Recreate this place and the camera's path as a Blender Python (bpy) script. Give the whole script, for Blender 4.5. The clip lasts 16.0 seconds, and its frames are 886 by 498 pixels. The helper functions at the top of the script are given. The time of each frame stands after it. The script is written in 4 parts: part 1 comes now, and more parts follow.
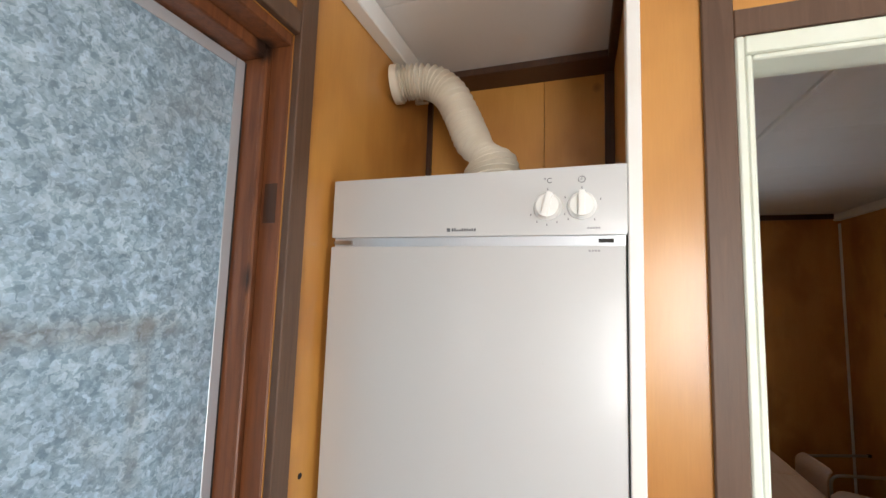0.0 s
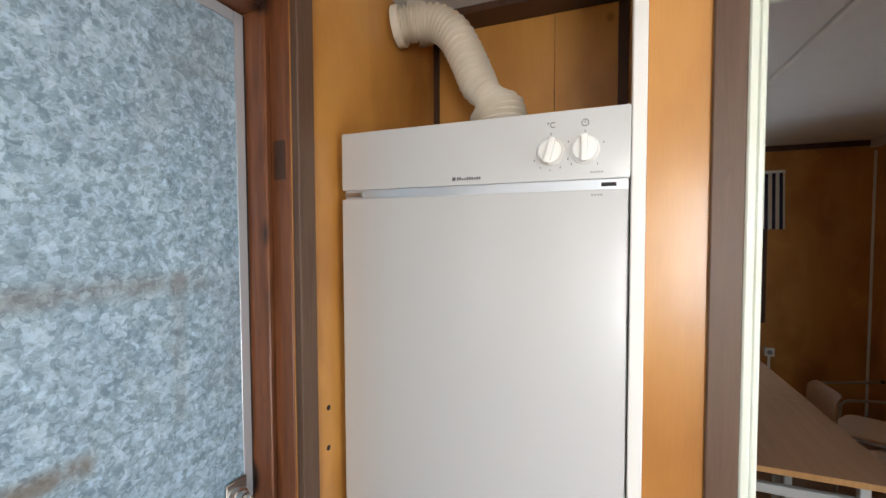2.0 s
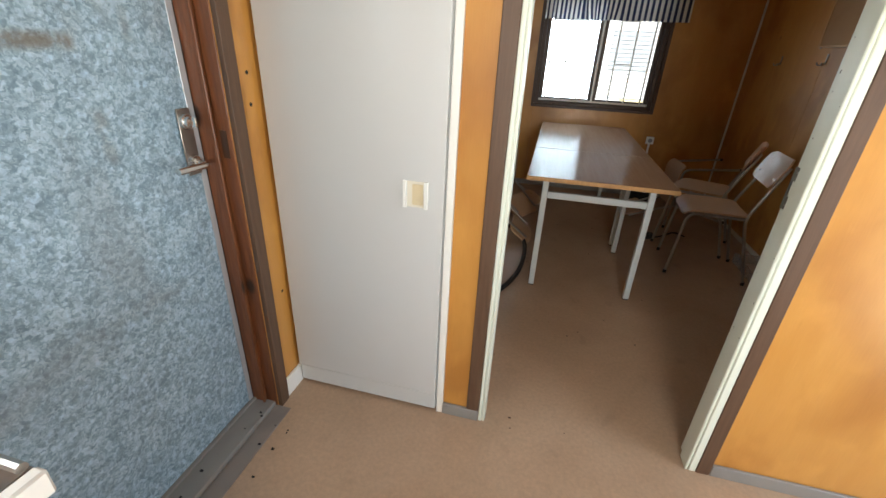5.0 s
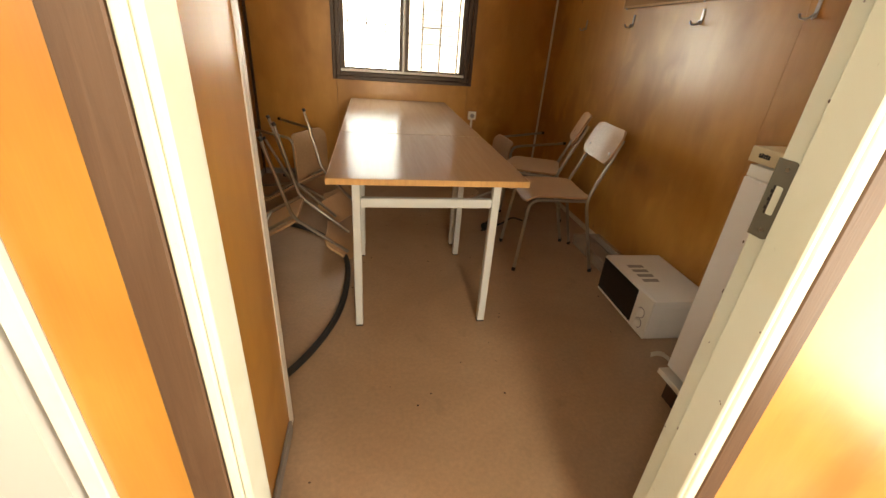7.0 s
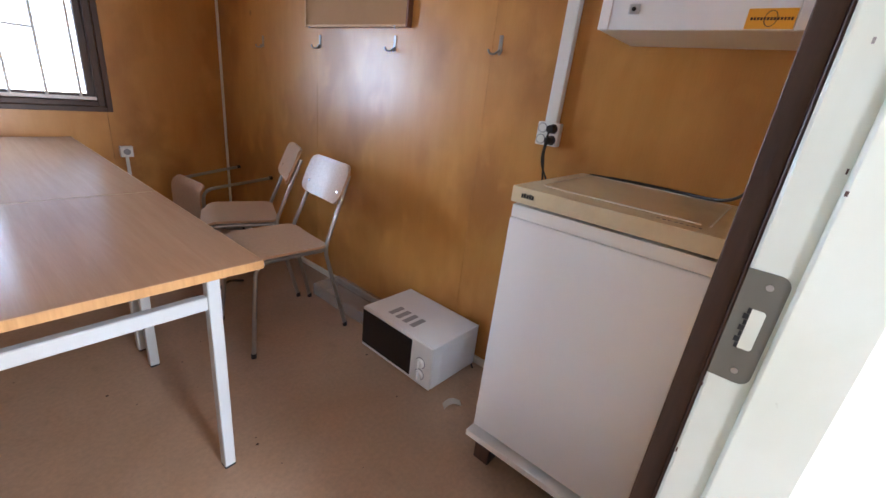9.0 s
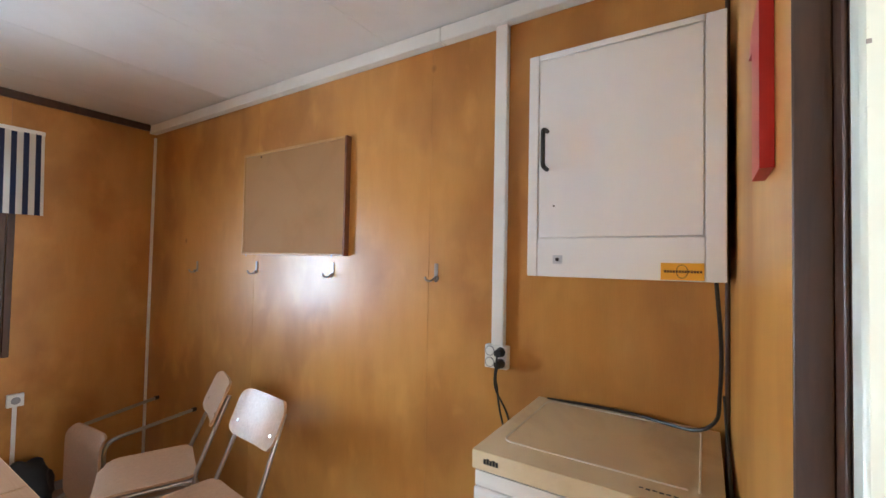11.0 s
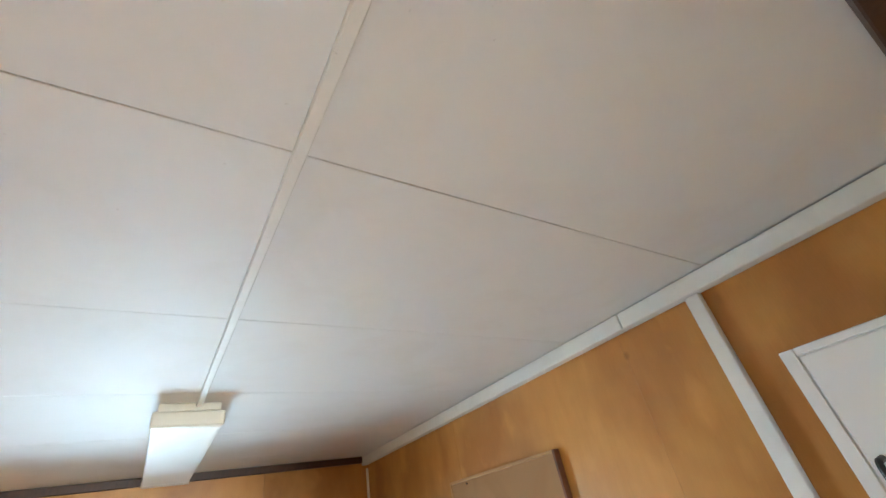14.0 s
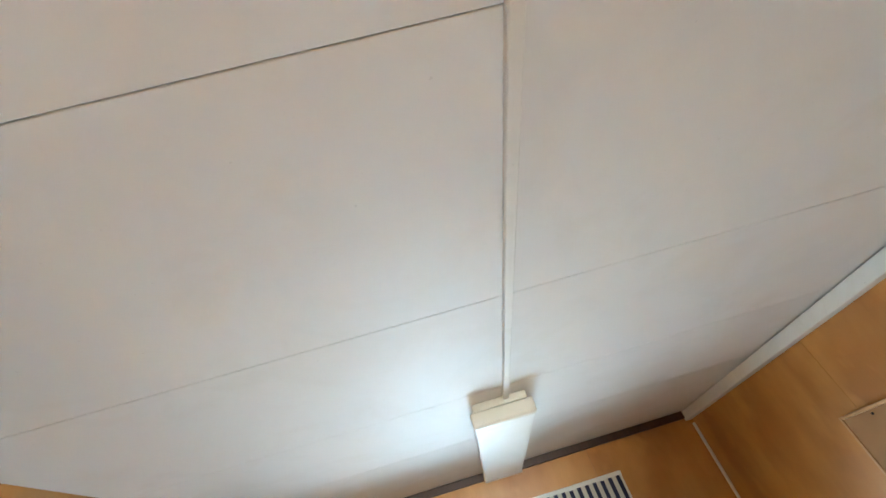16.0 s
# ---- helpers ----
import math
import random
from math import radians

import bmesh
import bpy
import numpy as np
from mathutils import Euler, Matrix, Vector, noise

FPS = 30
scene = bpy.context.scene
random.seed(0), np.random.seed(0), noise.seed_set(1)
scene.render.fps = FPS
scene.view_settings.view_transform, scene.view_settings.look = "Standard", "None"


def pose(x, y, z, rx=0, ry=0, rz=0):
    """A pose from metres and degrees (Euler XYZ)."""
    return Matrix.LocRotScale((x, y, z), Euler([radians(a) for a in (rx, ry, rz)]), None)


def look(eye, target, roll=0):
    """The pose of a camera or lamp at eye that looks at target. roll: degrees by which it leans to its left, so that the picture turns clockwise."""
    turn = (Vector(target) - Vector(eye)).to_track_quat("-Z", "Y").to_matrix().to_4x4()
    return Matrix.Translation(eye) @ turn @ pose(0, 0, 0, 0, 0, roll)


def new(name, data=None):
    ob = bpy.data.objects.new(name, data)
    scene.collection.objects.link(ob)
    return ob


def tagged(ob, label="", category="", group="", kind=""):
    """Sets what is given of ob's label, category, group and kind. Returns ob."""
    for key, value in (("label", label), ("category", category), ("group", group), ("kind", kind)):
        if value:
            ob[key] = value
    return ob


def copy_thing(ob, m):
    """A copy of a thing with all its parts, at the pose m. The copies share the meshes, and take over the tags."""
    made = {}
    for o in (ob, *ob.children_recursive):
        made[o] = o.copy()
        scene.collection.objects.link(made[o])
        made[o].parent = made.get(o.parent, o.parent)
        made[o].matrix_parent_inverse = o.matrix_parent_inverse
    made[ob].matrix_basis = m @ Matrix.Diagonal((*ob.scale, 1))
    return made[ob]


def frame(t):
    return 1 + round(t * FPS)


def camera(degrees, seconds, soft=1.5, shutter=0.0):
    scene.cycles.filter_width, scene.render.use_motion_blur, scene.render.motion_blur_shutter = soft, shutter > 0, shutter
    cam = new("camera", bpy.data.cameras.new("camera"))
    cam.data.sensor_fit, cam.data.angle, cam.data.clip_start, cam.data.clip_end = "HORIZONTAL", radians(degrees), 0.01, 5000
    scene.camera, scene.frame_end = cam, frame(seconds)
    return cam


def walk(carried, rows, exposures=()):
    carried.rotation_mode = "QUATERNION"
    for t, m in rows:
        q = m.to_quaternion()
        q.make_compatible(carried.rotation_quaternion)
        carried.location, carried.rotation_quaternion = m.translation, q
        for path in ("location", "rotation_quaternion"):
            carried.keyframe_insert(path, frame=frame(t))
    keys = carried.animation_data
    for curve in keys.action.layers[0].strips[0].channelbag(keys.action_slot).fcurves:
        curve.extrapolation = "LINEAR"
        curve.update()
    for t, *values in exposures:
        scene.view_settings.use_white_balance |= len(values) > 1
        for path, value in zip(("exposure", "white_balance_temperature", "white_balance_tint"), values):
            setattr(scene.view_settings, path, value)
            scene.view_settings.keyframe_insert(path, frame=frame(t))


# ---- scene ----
cam = camera(94.0, 16.0)
PATH = [
    (0, (0.525, -0.782, 1.587), (-0.125, 1.099, 1.781), 1.8),
    (0.5, (0.515, -0.684, 1.635), (-0.097, 1.169, 2.072), 1.7),
    (1, (0.506, -0.664, 1.635), (-0.164, 1.198, 1.924), 1.3),
    (1.5, (0.516, -0.699, 1.624), (-0.176, 1.175, 1.728), 0.7),
    (2, (0.556, -0.802, 1.596), (-0.177, 1.058, 1.517), -0.2),
    (2.5, (0.623, -0.901, 1.556), (-0.191, 0.916, 1.36), 0.4),
    (3, (0.72, -1.024, 1.502), (-0.158, 0.742, 1.168), 1.9),
    (3.5, (0.788, -1.131, 1.456), (-0.088, 0.61, 1.01), 1.9),
    (4, (0.814, -1.189, 1.41), (0.012, 0.548, 0.828), 1.7),
    (4.5, (0.85, -1.224, 1.333), (0.184, 0.509, 0.59), 2.7),
    (5, (0.874, -1.185, 1.289), (0.454, 0.571, 0.43), 2.7),
    (5.2, (0.898, -1.15, 1.276), (0.58, 0.619, 0.398), 2.5),
    (7.3, (0.961, -0.251, 1.16), (1.392, 1.477, 0.25), 5.2),
    (7.5, (0.965, -0.158, 1.154), (1.486, 1.535, 0.225), 5.8),
    (8, (0.995, 0.023, 1.134), (1.999, 1.472, 0.189), 5.8),
    (8.5, (1.037, 0.076, 1.154), (2.356, 1.292, 0.272), 5.8),
    (9, (1.062, 0.088, 1.175), (2.535, 1.24, 0.467), 6.8),
    (9.5, (1.127, 0.125, 1.25), (2.767, 1.186, 0.822), 7.4),
    (9.7, (1.133, 0.138, 1.276), (2.815, 1.166, 0.942), 7.0),
    (11.8, (1.198, 0.235, 1.532), (2.804, 1.357, 1.937), -2.6),
    (12, (1.209, 0.261, 1.577), (2.751, 1.421, 2.103), -3.3),
    (12.5, (1.198, 0.257, 1.655), (2.624, 1.428, 2.427), -3.9),
    (13, (1.167, 0.239, 1.704), (2.511, 1.397, 2.626), -5.4),
    (13.5, (1.161, 0.238, 1.743), (2.392, 1.45, 2.751), -8.7),
    (14, (1.14, 0.239, 1.793), (2.165, 1.565, 2.884), -11.8),
    (14.5, (1.117, 0.252, 1.814), (1.867, 1.715, 2.953), -12.6),
    (15, (1.116, 0.311, 1.832), (1.615, 1.875, 2.974), -13.4),
    (15.5, (1.098, 0.416, 1.851), (1.424, 1.993, 3.037), -15.7),
    (16, (1.094, 0.505, 1.874), (1.218, 2.097, 3.079), -18.1),
]
EXPOSURES = [(0.0, 1.3, 6300, 8), (1.0, 1.27, 5700, 7), (2.0, 1.25, 6200, 7), (3.5, 1.25, 7100, 8), (4.5, 1.3, 7200, 7), (5.2, 1.3, 6400, 4), (7.3, 2.2, 10200, 10), (7.7, 2.3, 9400, 10), (8.3, 2.65, 6500, 11), (9.0, 2.75, 5600, 12), (9.5, 2.9, 6000, 15), (12.0, 3.15, 5500, -2), (12.5, 3.15, 5300, -4), (14.0, 3.1, 5600, -4), (16.0, 3.05, 5700, -5)]
walk(cam, [(t, look(eye, target, roll)) for t, eye, target, roll in PATH], EXPOSURES)

# ---- world, sun ----
world = bpy.data.worlds.new("sky")
scene.world = world
world.use_nodes = True
wn = world.node_tree
sky = wn.nodes.new("ShaderNodeTexSky")
sky.sky_type = "NISHITA"
sky.sun_disc = False
sky.sun_elevation = radians(65)
sky.sun_rotation = radians(180)
wn.links.new(sky.outputs["Color"], wn.nodes["Background"].inputs["Color"])
wn.nodes["Background"].inputs["Strength"].default_value = 0.15
sun_data = bpy.data.lights.new("sun", "SUN")
sun_data.energy, sun_data.angle, sun_data.color = 5.0, radians(0.5), (1.0, 0.95, 0.88)
sun = new("sun", sun_data)
sun.matrix_world = look((0, 0, 0), (0.0, 0.42, -0.9))


def sky_lamp(name, eye, target, w, h, power, color, spread=180):
    """Daylight that stands in an opening."""
    d = bpy.data.lights.new(name, "AREA")
    d.shape, d.size, d.size_y, d.energy, d.color = "RECTANGLE", w, h, power, color
    d.spread = radians(spread)
    ob = new(name, d)
    ob.matrix_world = look(eye, target)
    return ob


# the blind keeps most of the light out of the other sash
sky_lamp("window_daylight", (0.955, 3.585, 1.25), (0.955, 0.0, 1.25), 0.53, 0.76, 3.2, (0.70, 0.85, 1.0), 120)
sky_lamp("hall_window_daylight", (1.32, -2.53, 1.45), (1.32, 0.0, 1.2), 0.62, 0.88, 8.6, (1.0, 0.97, 0.93), 115)
sky_lamp("sink_window_daylight", (-0.15, -1.52, 1.55), (2.0, -1.52, 1.55), 0.76, 0.66, 5.0, (0.94, 0.97, 1.0))
sky_lamp("hall_opening_daylight", (2.645, -0.595, 1.09), (1.0, -0.595, 1.09), 0.9, 1.85, 7.5, (0.82, 0.91, 1.0))

# ---- materials ----


def mat(name, color=(0.5, 0.5, 0.5), rough=0.5, metal=0.0, coat=0.0):
    m = bpy.data.materials.new(name)
    m.use_nodes = True
    b = m.node_tree.nodes["Principled BSDF"]
    b.inputs["Base Color"].default_value = (*color, 1)
    b.inputs["Roughness"].default_value = rough
    b.inputs["Metallic"].default_value = metal
    b.inputs["Coat Weight"].default_value = coat
    return m


class Graph:
    """Short hand for the nodes of one material."""

    def __init__(self, m):
        self.t, self.b = m.node_tree, m.node_tree.nodes["Principled BSDF"]
        self.co = self.node("ShaderNodeTexCoord").outputs["Object"]

    def node(self, kind, **values):
        n = self.t.nodes.new(kind)
        for k, v in values.items():
            n.inputs[k.replace("_", " ")].default_value = v
        return n

    def link(self, a, b):
        self.t.links.new(a, b)

    def scaled(self, x, y, z):
        n = self.node("ShaderNodeMapping")
        n.inputs["Scale"].default_value = (x, y, z)
        self.link(self.co, n.inputs["Vector"])
        return n.outputs["Vector"]

    def noise(self, scale, stretch=(1, 1, 1), detail=4.0, rough=0.6, distort=0.0):
        n = self.node("ShaderNodeTexNoise", Scale=scale, Detail=detail, Roughness=rough, Distortion=distort)
        self.link(self.scaled(*stretch), n.inputs["Vector"])
        return n.outputs["Fac"]

    def ramp(self, fac, *stops):
        n = self.node("ShaderNodeValToRGB")
        e = n.color_ramp.elements
        while len(e) < len(stops):
            e.new(0.5)
        for el, (p, c) in zip(e, stops):
            el.position, el.color = p, (*c, 1)
        self.link(fac, n.inputs["Fac"])
        return n.outputs["Color"]

    def mix(self, fac, a, b, kind="MIX"):
        n = self.node("ShaderNodeMixRGB")
        n.blend_type = kind
        for v, slot in ((fac, "Fac"), (a, "Color1"), (b, "Color2")):
            if isinstance(v, (int, float)):
                n.inputs[slot].default_value = v
            elif isinstance(v, tuple):
                n.inputs[slot].default_value = (*v, 1)
            else:
                self.link(v, n.inputs[slot])
        return n.outputs["Color"]

    def base(self, c):
        self.link(c, self.b.inputs["Base Color"])

    def rough(self, fac, lo, hi):
        n = self.node("ShaderNodeMapRange")
        n.inputs["To Min"].default_value, n.inputs["To Max"].default_value = lo, hi
        self.link(fac, n.inputs["Value"])
        self.link(n.outputs["Result"], self.b.inputs["Roughness"])

    def bump(self, fac, strength, distance=0.002):
        n = self.node("ShaderNodeBump", Strength=strength, Distance=distance)
        self.link(fac, n.inputs["Height"])
        self.link(n.outputs["Normal"], self.b.inputs["Normal"])

    def band(self, axis, lo, hi, soft):
        """1 between lo and hi along an axis of the object, with soft ends."""
        sep = self.node("ShaderNodeSeparateXYZ")
        self.link(self.co, sep.inputs[0])
        out = None
        for a, b in ((lo - soft, lo + soft), (hi + soft, hi - soft)):
            n = self.node("ShaderNodeMapRange")
            n.interpolation_type = "SMOOTHSTEP"
            n.inputs["From Min"].default_value, n.inputs["From Max"].default_value = a, b
            self.link(sep.outputs[axis], n.inputs["Value"])
            if out is None:
                out = n.outputs["Result"]
            else:
                m = self.node("ShaderNodeMath")
                m.operation = "MULTIPLY"
                self.link(out, m.inputs[0])
                self.link(n.outputs["Result"], m.inputs[1])
                out = m.outputs[0]
        return out

    def times(self, a, b):
        m = self.node("ShaderNodeMath")
        m.operation = "MULTIPLY"
        self.link(a, m.inputs[0])
        if isinstance(b, (int, float)):
            m.inputs[1].default_value = b
        else:
            self.link(b, m.inputs[1])
        return m.outputs[0]


def plywood(name, dark, light, blotch):
    """Varnished birch plywood: upright grain, cloudy figure, darker patches."""
    m = mat(name, light, 0.34, coat=0.28)
    g = Graph(m)
    g.b.inputs["Coat Roughness"].default_value = 0.2
    grain = g.noise(5, (3.0, 3.0, 0.5), 5, 0.55, 0.3)
    cloud = g.noise(2.3, (1.5, 1.5, 1.0), 3, 0.45, 0.25)
    spot = g.noise(5.5, (1.3, 1.3, 0.9), 3, 0.45, 0.2)
    fine = g.noise(110, (3, 3, 0.15), 3, 0.6)
    c = g.ramp(grain, (0.2, dark), (0.8, light))
    c = g.mix(g.ramp(cloud, (0.45, (0, 0, 0)), (0.66, (0.9, 0.9, 0.9))), c, blotch)
    c = g.mix(g.ramp(spot, (0.58, (0, 0, 0)), (0.74, (0.55, 0.55, 0.55))), c, tuple(1.12 * q for q in light))
    c = g.mix(0.05, c, g.ramp(fine, (0.3, (0.25, 0.12, 0.03)), (0.7, (1, 0.9, 0.7))), "OVERLAY")
    knot = g.node("ShaderNodeTexVoronoi", Scale=1.9)
    g.link(g.scaled(1.0, 1.0, 0.8), knot.inputs["Vector"])
    c = g.mix(g.ramp(knot.outputs["Distance"], (0.012, (0.8, 0.8, 0.8)), (0.035, (0, 0, 0))), c, (0.16, 0.06, 0.015))
    info = g.node("ShaderNodeObjectInfo")
    tint = g.ramp(info.outputs["Random"], (0.0, (0.90, 0.88, 0.85)), (1.0, (1.0, 1.0, 1.0)))
    g.base(g.mix(1.0, c, tint, "MULTIPLY"))
    g.rough(cloud, 0.28, 0.46)
    g.bump(g.noise(3, (1.2, 1.2, 0.8), 2), 0.035, 0.01)
    return m


PLY = plywood("birch_plywood", (0.52, 0.243, 0.050), (0.60, 0.302, 0.074), (0.40, 0.168, 0.032))


def timber(name, dark, light, knots, rough):
    m = mat(name, light, rough)
    g = Graph(m)
    grain = g.noise(14, (5, 5, 0.35), 5, 0.6, 0.8)
    c = g.ramp(grain, (0.3, dark), (0.7, light))
    if knots:
        v = g.node("ShaderNodeTexVoronoi", Scale=5.0)
        g.link(g.scaled(1.6, 1.6, 1.0), v.inputs["Vector"])
        k = g.ramp(v.outputs["Distance"], (0.13, (1, 1, 1)), (0.21, (0, 0, 0)))
        c = g.mix(k, c, (0.03, 0.012, 0.006))
    c = g.mix(g.ramp(g.noise(30, (1, 1, 0.5)), (0.58, (0, 0, 0)), (0.75, (0.5, 0.5, 0.5))), c, dark)
    g.base(c)
    g.rough(grain, rough - 0.08, rough + 0.1)
    g.bump(grain, 0.25, 0.003)
    return m


BROWN = timber("brown_stained_trim", (0.078, 0.040, 0.022), (0.116, 0.064, 0.037), False, 0.5)
DARK = timber("dark_brown_trim", (0.04, 0.017, 0.009), (0.075, 0.032, 0.016), False, 0.45)
PINE = timber("red_brown_stained_pine", (0.105, 0.034, 0.013), (0.215, 0.075, 0.027), True, 0.42)


def painted(name, color, rough, dirt, amount=0.5, bump=0.08, coat=0.0):
    m = mat(name, color, rough, coat=coat)
    g = Graph(m)
    n = g.noise(3.5, detail=6, distort=0.7)
    c = g.mix(g.ramp(n, (0.5, (0, 0, 0)), (0.8, (amount, amount, amount))), color, dirt)
    s = g.noise(85, detail=2)
    c = g.mix(g.ramp(s, (0.735, (0, 0, 0)), (0.78, (0.45 * amount,) * 3)), c, tuple(0.5 * q for q in dirt))
    g.base(c)
    g.rough(n, max(rough - 0.1, 0.05), rough + 0.12)
    g.bump(g.noise(160, detail=3), bump, 0.0008)
    return m


WHITE = painted("white_paint", (0.78, 0.77, 0.73), 0.4, (0.6, 0.56, 0.48))
JAMB = painted("pale_green_white_gloss_paint", (0.69, 0.73, 0.635), 0.38, (0.55, 0.57, 0.41), 0.5)
ENAMEL = painted("white_enamel_steel", (0.82, 0.83, 0.835), 0.36, (0.76, 0.765, 0.76), 0.18, 0.02, 0.1)
# white like ENAMEL, its colour darkened to offset the strong hall light
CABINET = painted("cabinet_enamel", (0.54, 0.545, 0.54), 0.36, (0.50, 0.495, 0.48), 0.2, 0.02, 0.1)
OLDWHITE = painted("aged_white_plastic", (0.70, 0.66, 0.56), 0.35, (0.5, 0.40, 0.26), 0.6, 0.05)
BEIGE = painted("yellowed_fridge_top", (0.66, 0.56, 0.37), 0.3, (0.42, 0.29, 0.16), 0.8, 0.05)
CEIL = painted("white_ceiling_board", (0.74, 0.725, 0.70), 0.62, (0.64, 0.60, 0.54), 0.45, 0.1)
PLASTIC = painted("white_plastic", (0.80, 0.80, 0.77), 0.35, (0.66, 0.64, 0.58), 0.3, 0.03)
DUCT = painted("cream_plastic_duct", (0.72, 0.66, 0.55), 0.45, (0.54, 0.46, 0.35), 0.5, 0.05)
GREY = painted("grey_vinyl_skirting", (0.24, 0.225, 0.21), 0.5, (0.13, 0.11, 0.10), 0.7)
LEGPAINT = painted("pale_grey_powder_coat", (0.52, 0.56, 0.57), 0.35, (0.48, 0.47, 0.43), 0.4, 0.05)
BLACK = mat("black_plastic", (0.012, 0.012, 0.013), 0.4)
RUBBER = painted("black_rubber", (0.016, 0.016, 0.017), 0.55, (0.05, 0.045, 0.04), 0.5)
GLASSBLACK = mat("black_door_glass", (0.006, 0.006, 0.007), 0.18, coat=0.2)
CHROME = mat("worn_chrome", (0.40, 0.38, 0.35), 0.30, 1.0)
POLISHED = mat("polished_steel", (0.72, 0.70, 0.67), 0.2, 1.0)
STEEL = painted("brushed_steel", (0.40, 0.375, 0.345), 0.34, (0.27, 0.235, 0.20), 0.6)
STEEL.node_tree.nodes["Principled BSDF"].inputs["Metallic"].default_value = 1.0
ALU = mat("dull_aluminium", (0.62, 0.66, 0.70), 0.38, 0.6)
SLOT = mat("dark_slot", (0.01, 0.009, 0.008), 0.7)
PRINT = mat("grey_print", (0.10, 0.10, 0.11), 0.6)
VENTGREY = mat("grey_vent_slots", (0.30, 0.30, 0.31), 0.6)
YELLOW = mat("yellow_sticker", (0.85, 0.42, 0.03), 0.4)
RED = painted("red_plastic", (0.42, 0.012, 0.018), 0.35, (0.25, 0.01, 0.012), 0.4)
CORK = painted("brown_hardboard", (0.37, 0.20, 0.075), 0.75, (0.29, 0.15, 0.055), 0.6, 0.2)
PAPER = mat("off_white_paper", (0.75, 0.72, 0.66), 0.7)

# galvanised sheet with spangles, rust-brown tape marks
GALV = mat("galvanised_sheet", (0.45, 0.52, 0.58), 0.42, 0.3)
g = Graph(GALV)
f1, f2, f3 = g.noise(58, detail=5, rough=0.62, distort=0.35), g.noise(150, detail=3, rough=0.6, distort=0.3), g.noise(22, detail=3, distort=0.4)
c1 = g.ramp(f1, (0.40, (0.18, 0.275, 0.35)), (0.5, (0.29, 0.42, 0.52)), (0.60, (0.48, 0.66, 0.79)))
c2 = g.ramp(f2, (0.38, (0.19, 0.285, 0.36)), (0.62, (0.42, 0.58, 0.69)))
c = g.mix(0.3, c1, c2)
warp = g.node("ShaderNodeTexNoise", Scale=70.0, Detail=2.0)
g.link(g.co, warp.inputs["Vector"])
moved = g.mix(0.022, g.co, warp.outputs["Color"], "ADD")
for size, weight in ((95.0, 0.42), (170.0, 0.25)):
    flake = g.node("ShaderNodeTexVoronoi", Scale=size)
    g.link(moved, flake.inputs["Vector"])
    tone = g.ramp(flake.outputs["Color"], (0.30, (0.15, 0.23, 0.30)), (0.50, (0.30, 0.42, 0.51)), (0.70, (0.60, 0.77, 0.89)))
    c = g.mix(weight, c, tone)
c = g.mix(0.25, c, g.ramp(f3, (0.35, (0.3,) * 3), (0.65, (0.7,) * 3)), "OVERLAY")
c = g.mix(g.ramp(g.noise(2.4, detail=6, distort=0.8), (0.5, (0, 0, 0)), (0.75, (0.5,) * 3)), c, (0.27, 0.29, 0.29))
patchy = g.ramp(g.noise(18, detail=5), (0.30, (0, 0, 0)), (0.52, (1, 1, 1)))
for ys, zs, soft, amount in (((-0.665, -0.455), (1.262, 1.292), 0.012, 0.85), ((-0.66, -0.635), (1.28, 1.41), 0.015, 0.5), ((-0.66, -0.56), (1.398, 1.425), 0.012, 0.6),
                             ((-0.60, -0.27), (1.500, 1.530), 0.015, 0.55), ((-0.34, -0.315), (1.28, 1.53), 0.01, 0.3),
                             ((-0.62, -0.35), (0.62, 0.65), 0.03, 0.3), ((-0.46, -0.43), (1.02, 1.14), 0.012, 0.35)):
    mask = g.times(g.times(g.band(1, *ys, soft), g.band(2, *zs, soft)), patchy)
    c = g.mix(g.times(mask, amount), c, (0.19, 0.165, 0.125))
g.base(c)
g.rough(f1, 0.36, 0.56)
g.bump(g.noise(3, detail=2), 0.15, 0.01)

# sheet vinyl
VINYL = mat("beige_brown_sheet_vinyl", (0.36, 0.26, 0.18), 0.38)
g = Graph(VINYL)
n1, n2, n3 = g.noise(1.6, detail=6, distort=0.8), g.noise(70, detail=3), g.noise(10, detail=5, distort=0.5)
c = g.ramp(n1, (0.3, (0.38, 0.265, 0.18)), (0.7, (0.47, 0.34, 0.24)))
c = g.mix(0.25, c, g.ramp(n2, (0.3, (0.16, 0.11, 0.07)), (0.7, (0.52, 0.40, 0.29))), "OVERLAY")
c = g.mix(g.ramp(n3, (0.6, (0, 0, 0)), (0.78, (0.35,) * 3)), c, (0.20, 0.145, 0.105))
g.base(c)
g.rough(n3, 0.30, 0.52)
g.bump(n2, 0.06, 0.001)

# laminate table tops
LAMINATE = mat("wood_grain_laminate", (0.40, 0.25, 0.155), 0.17)
g = Graph(LAMINATE)
g.b.inputs["IOR"].default_value = 1.075
gr = g.noise(7, (6, 0.35, 1), 5, 0.6, 0.5)
c = g.ramp(gr, (0.3, (0.36, 0.215, 0.128)), (0.7, (0.41, 0.255, 0.158)))
c = g.mix(0.08, c, g.ramp(g.noise(130, (3, 0.12, 1), 3), (0.3, (0.2, 0.12, 0.06)), (0.7, (0.7, 0.5, 0.35))), "OVERLAY")
g.base(c)
g.rough(g.noise(12, detail=5), 0.15, 0.22)
EDGE = timber("light_wood_edge_band", (0.46, 0.26, 0.10), (0.58, 0.34, 0.14), False, 0.4)
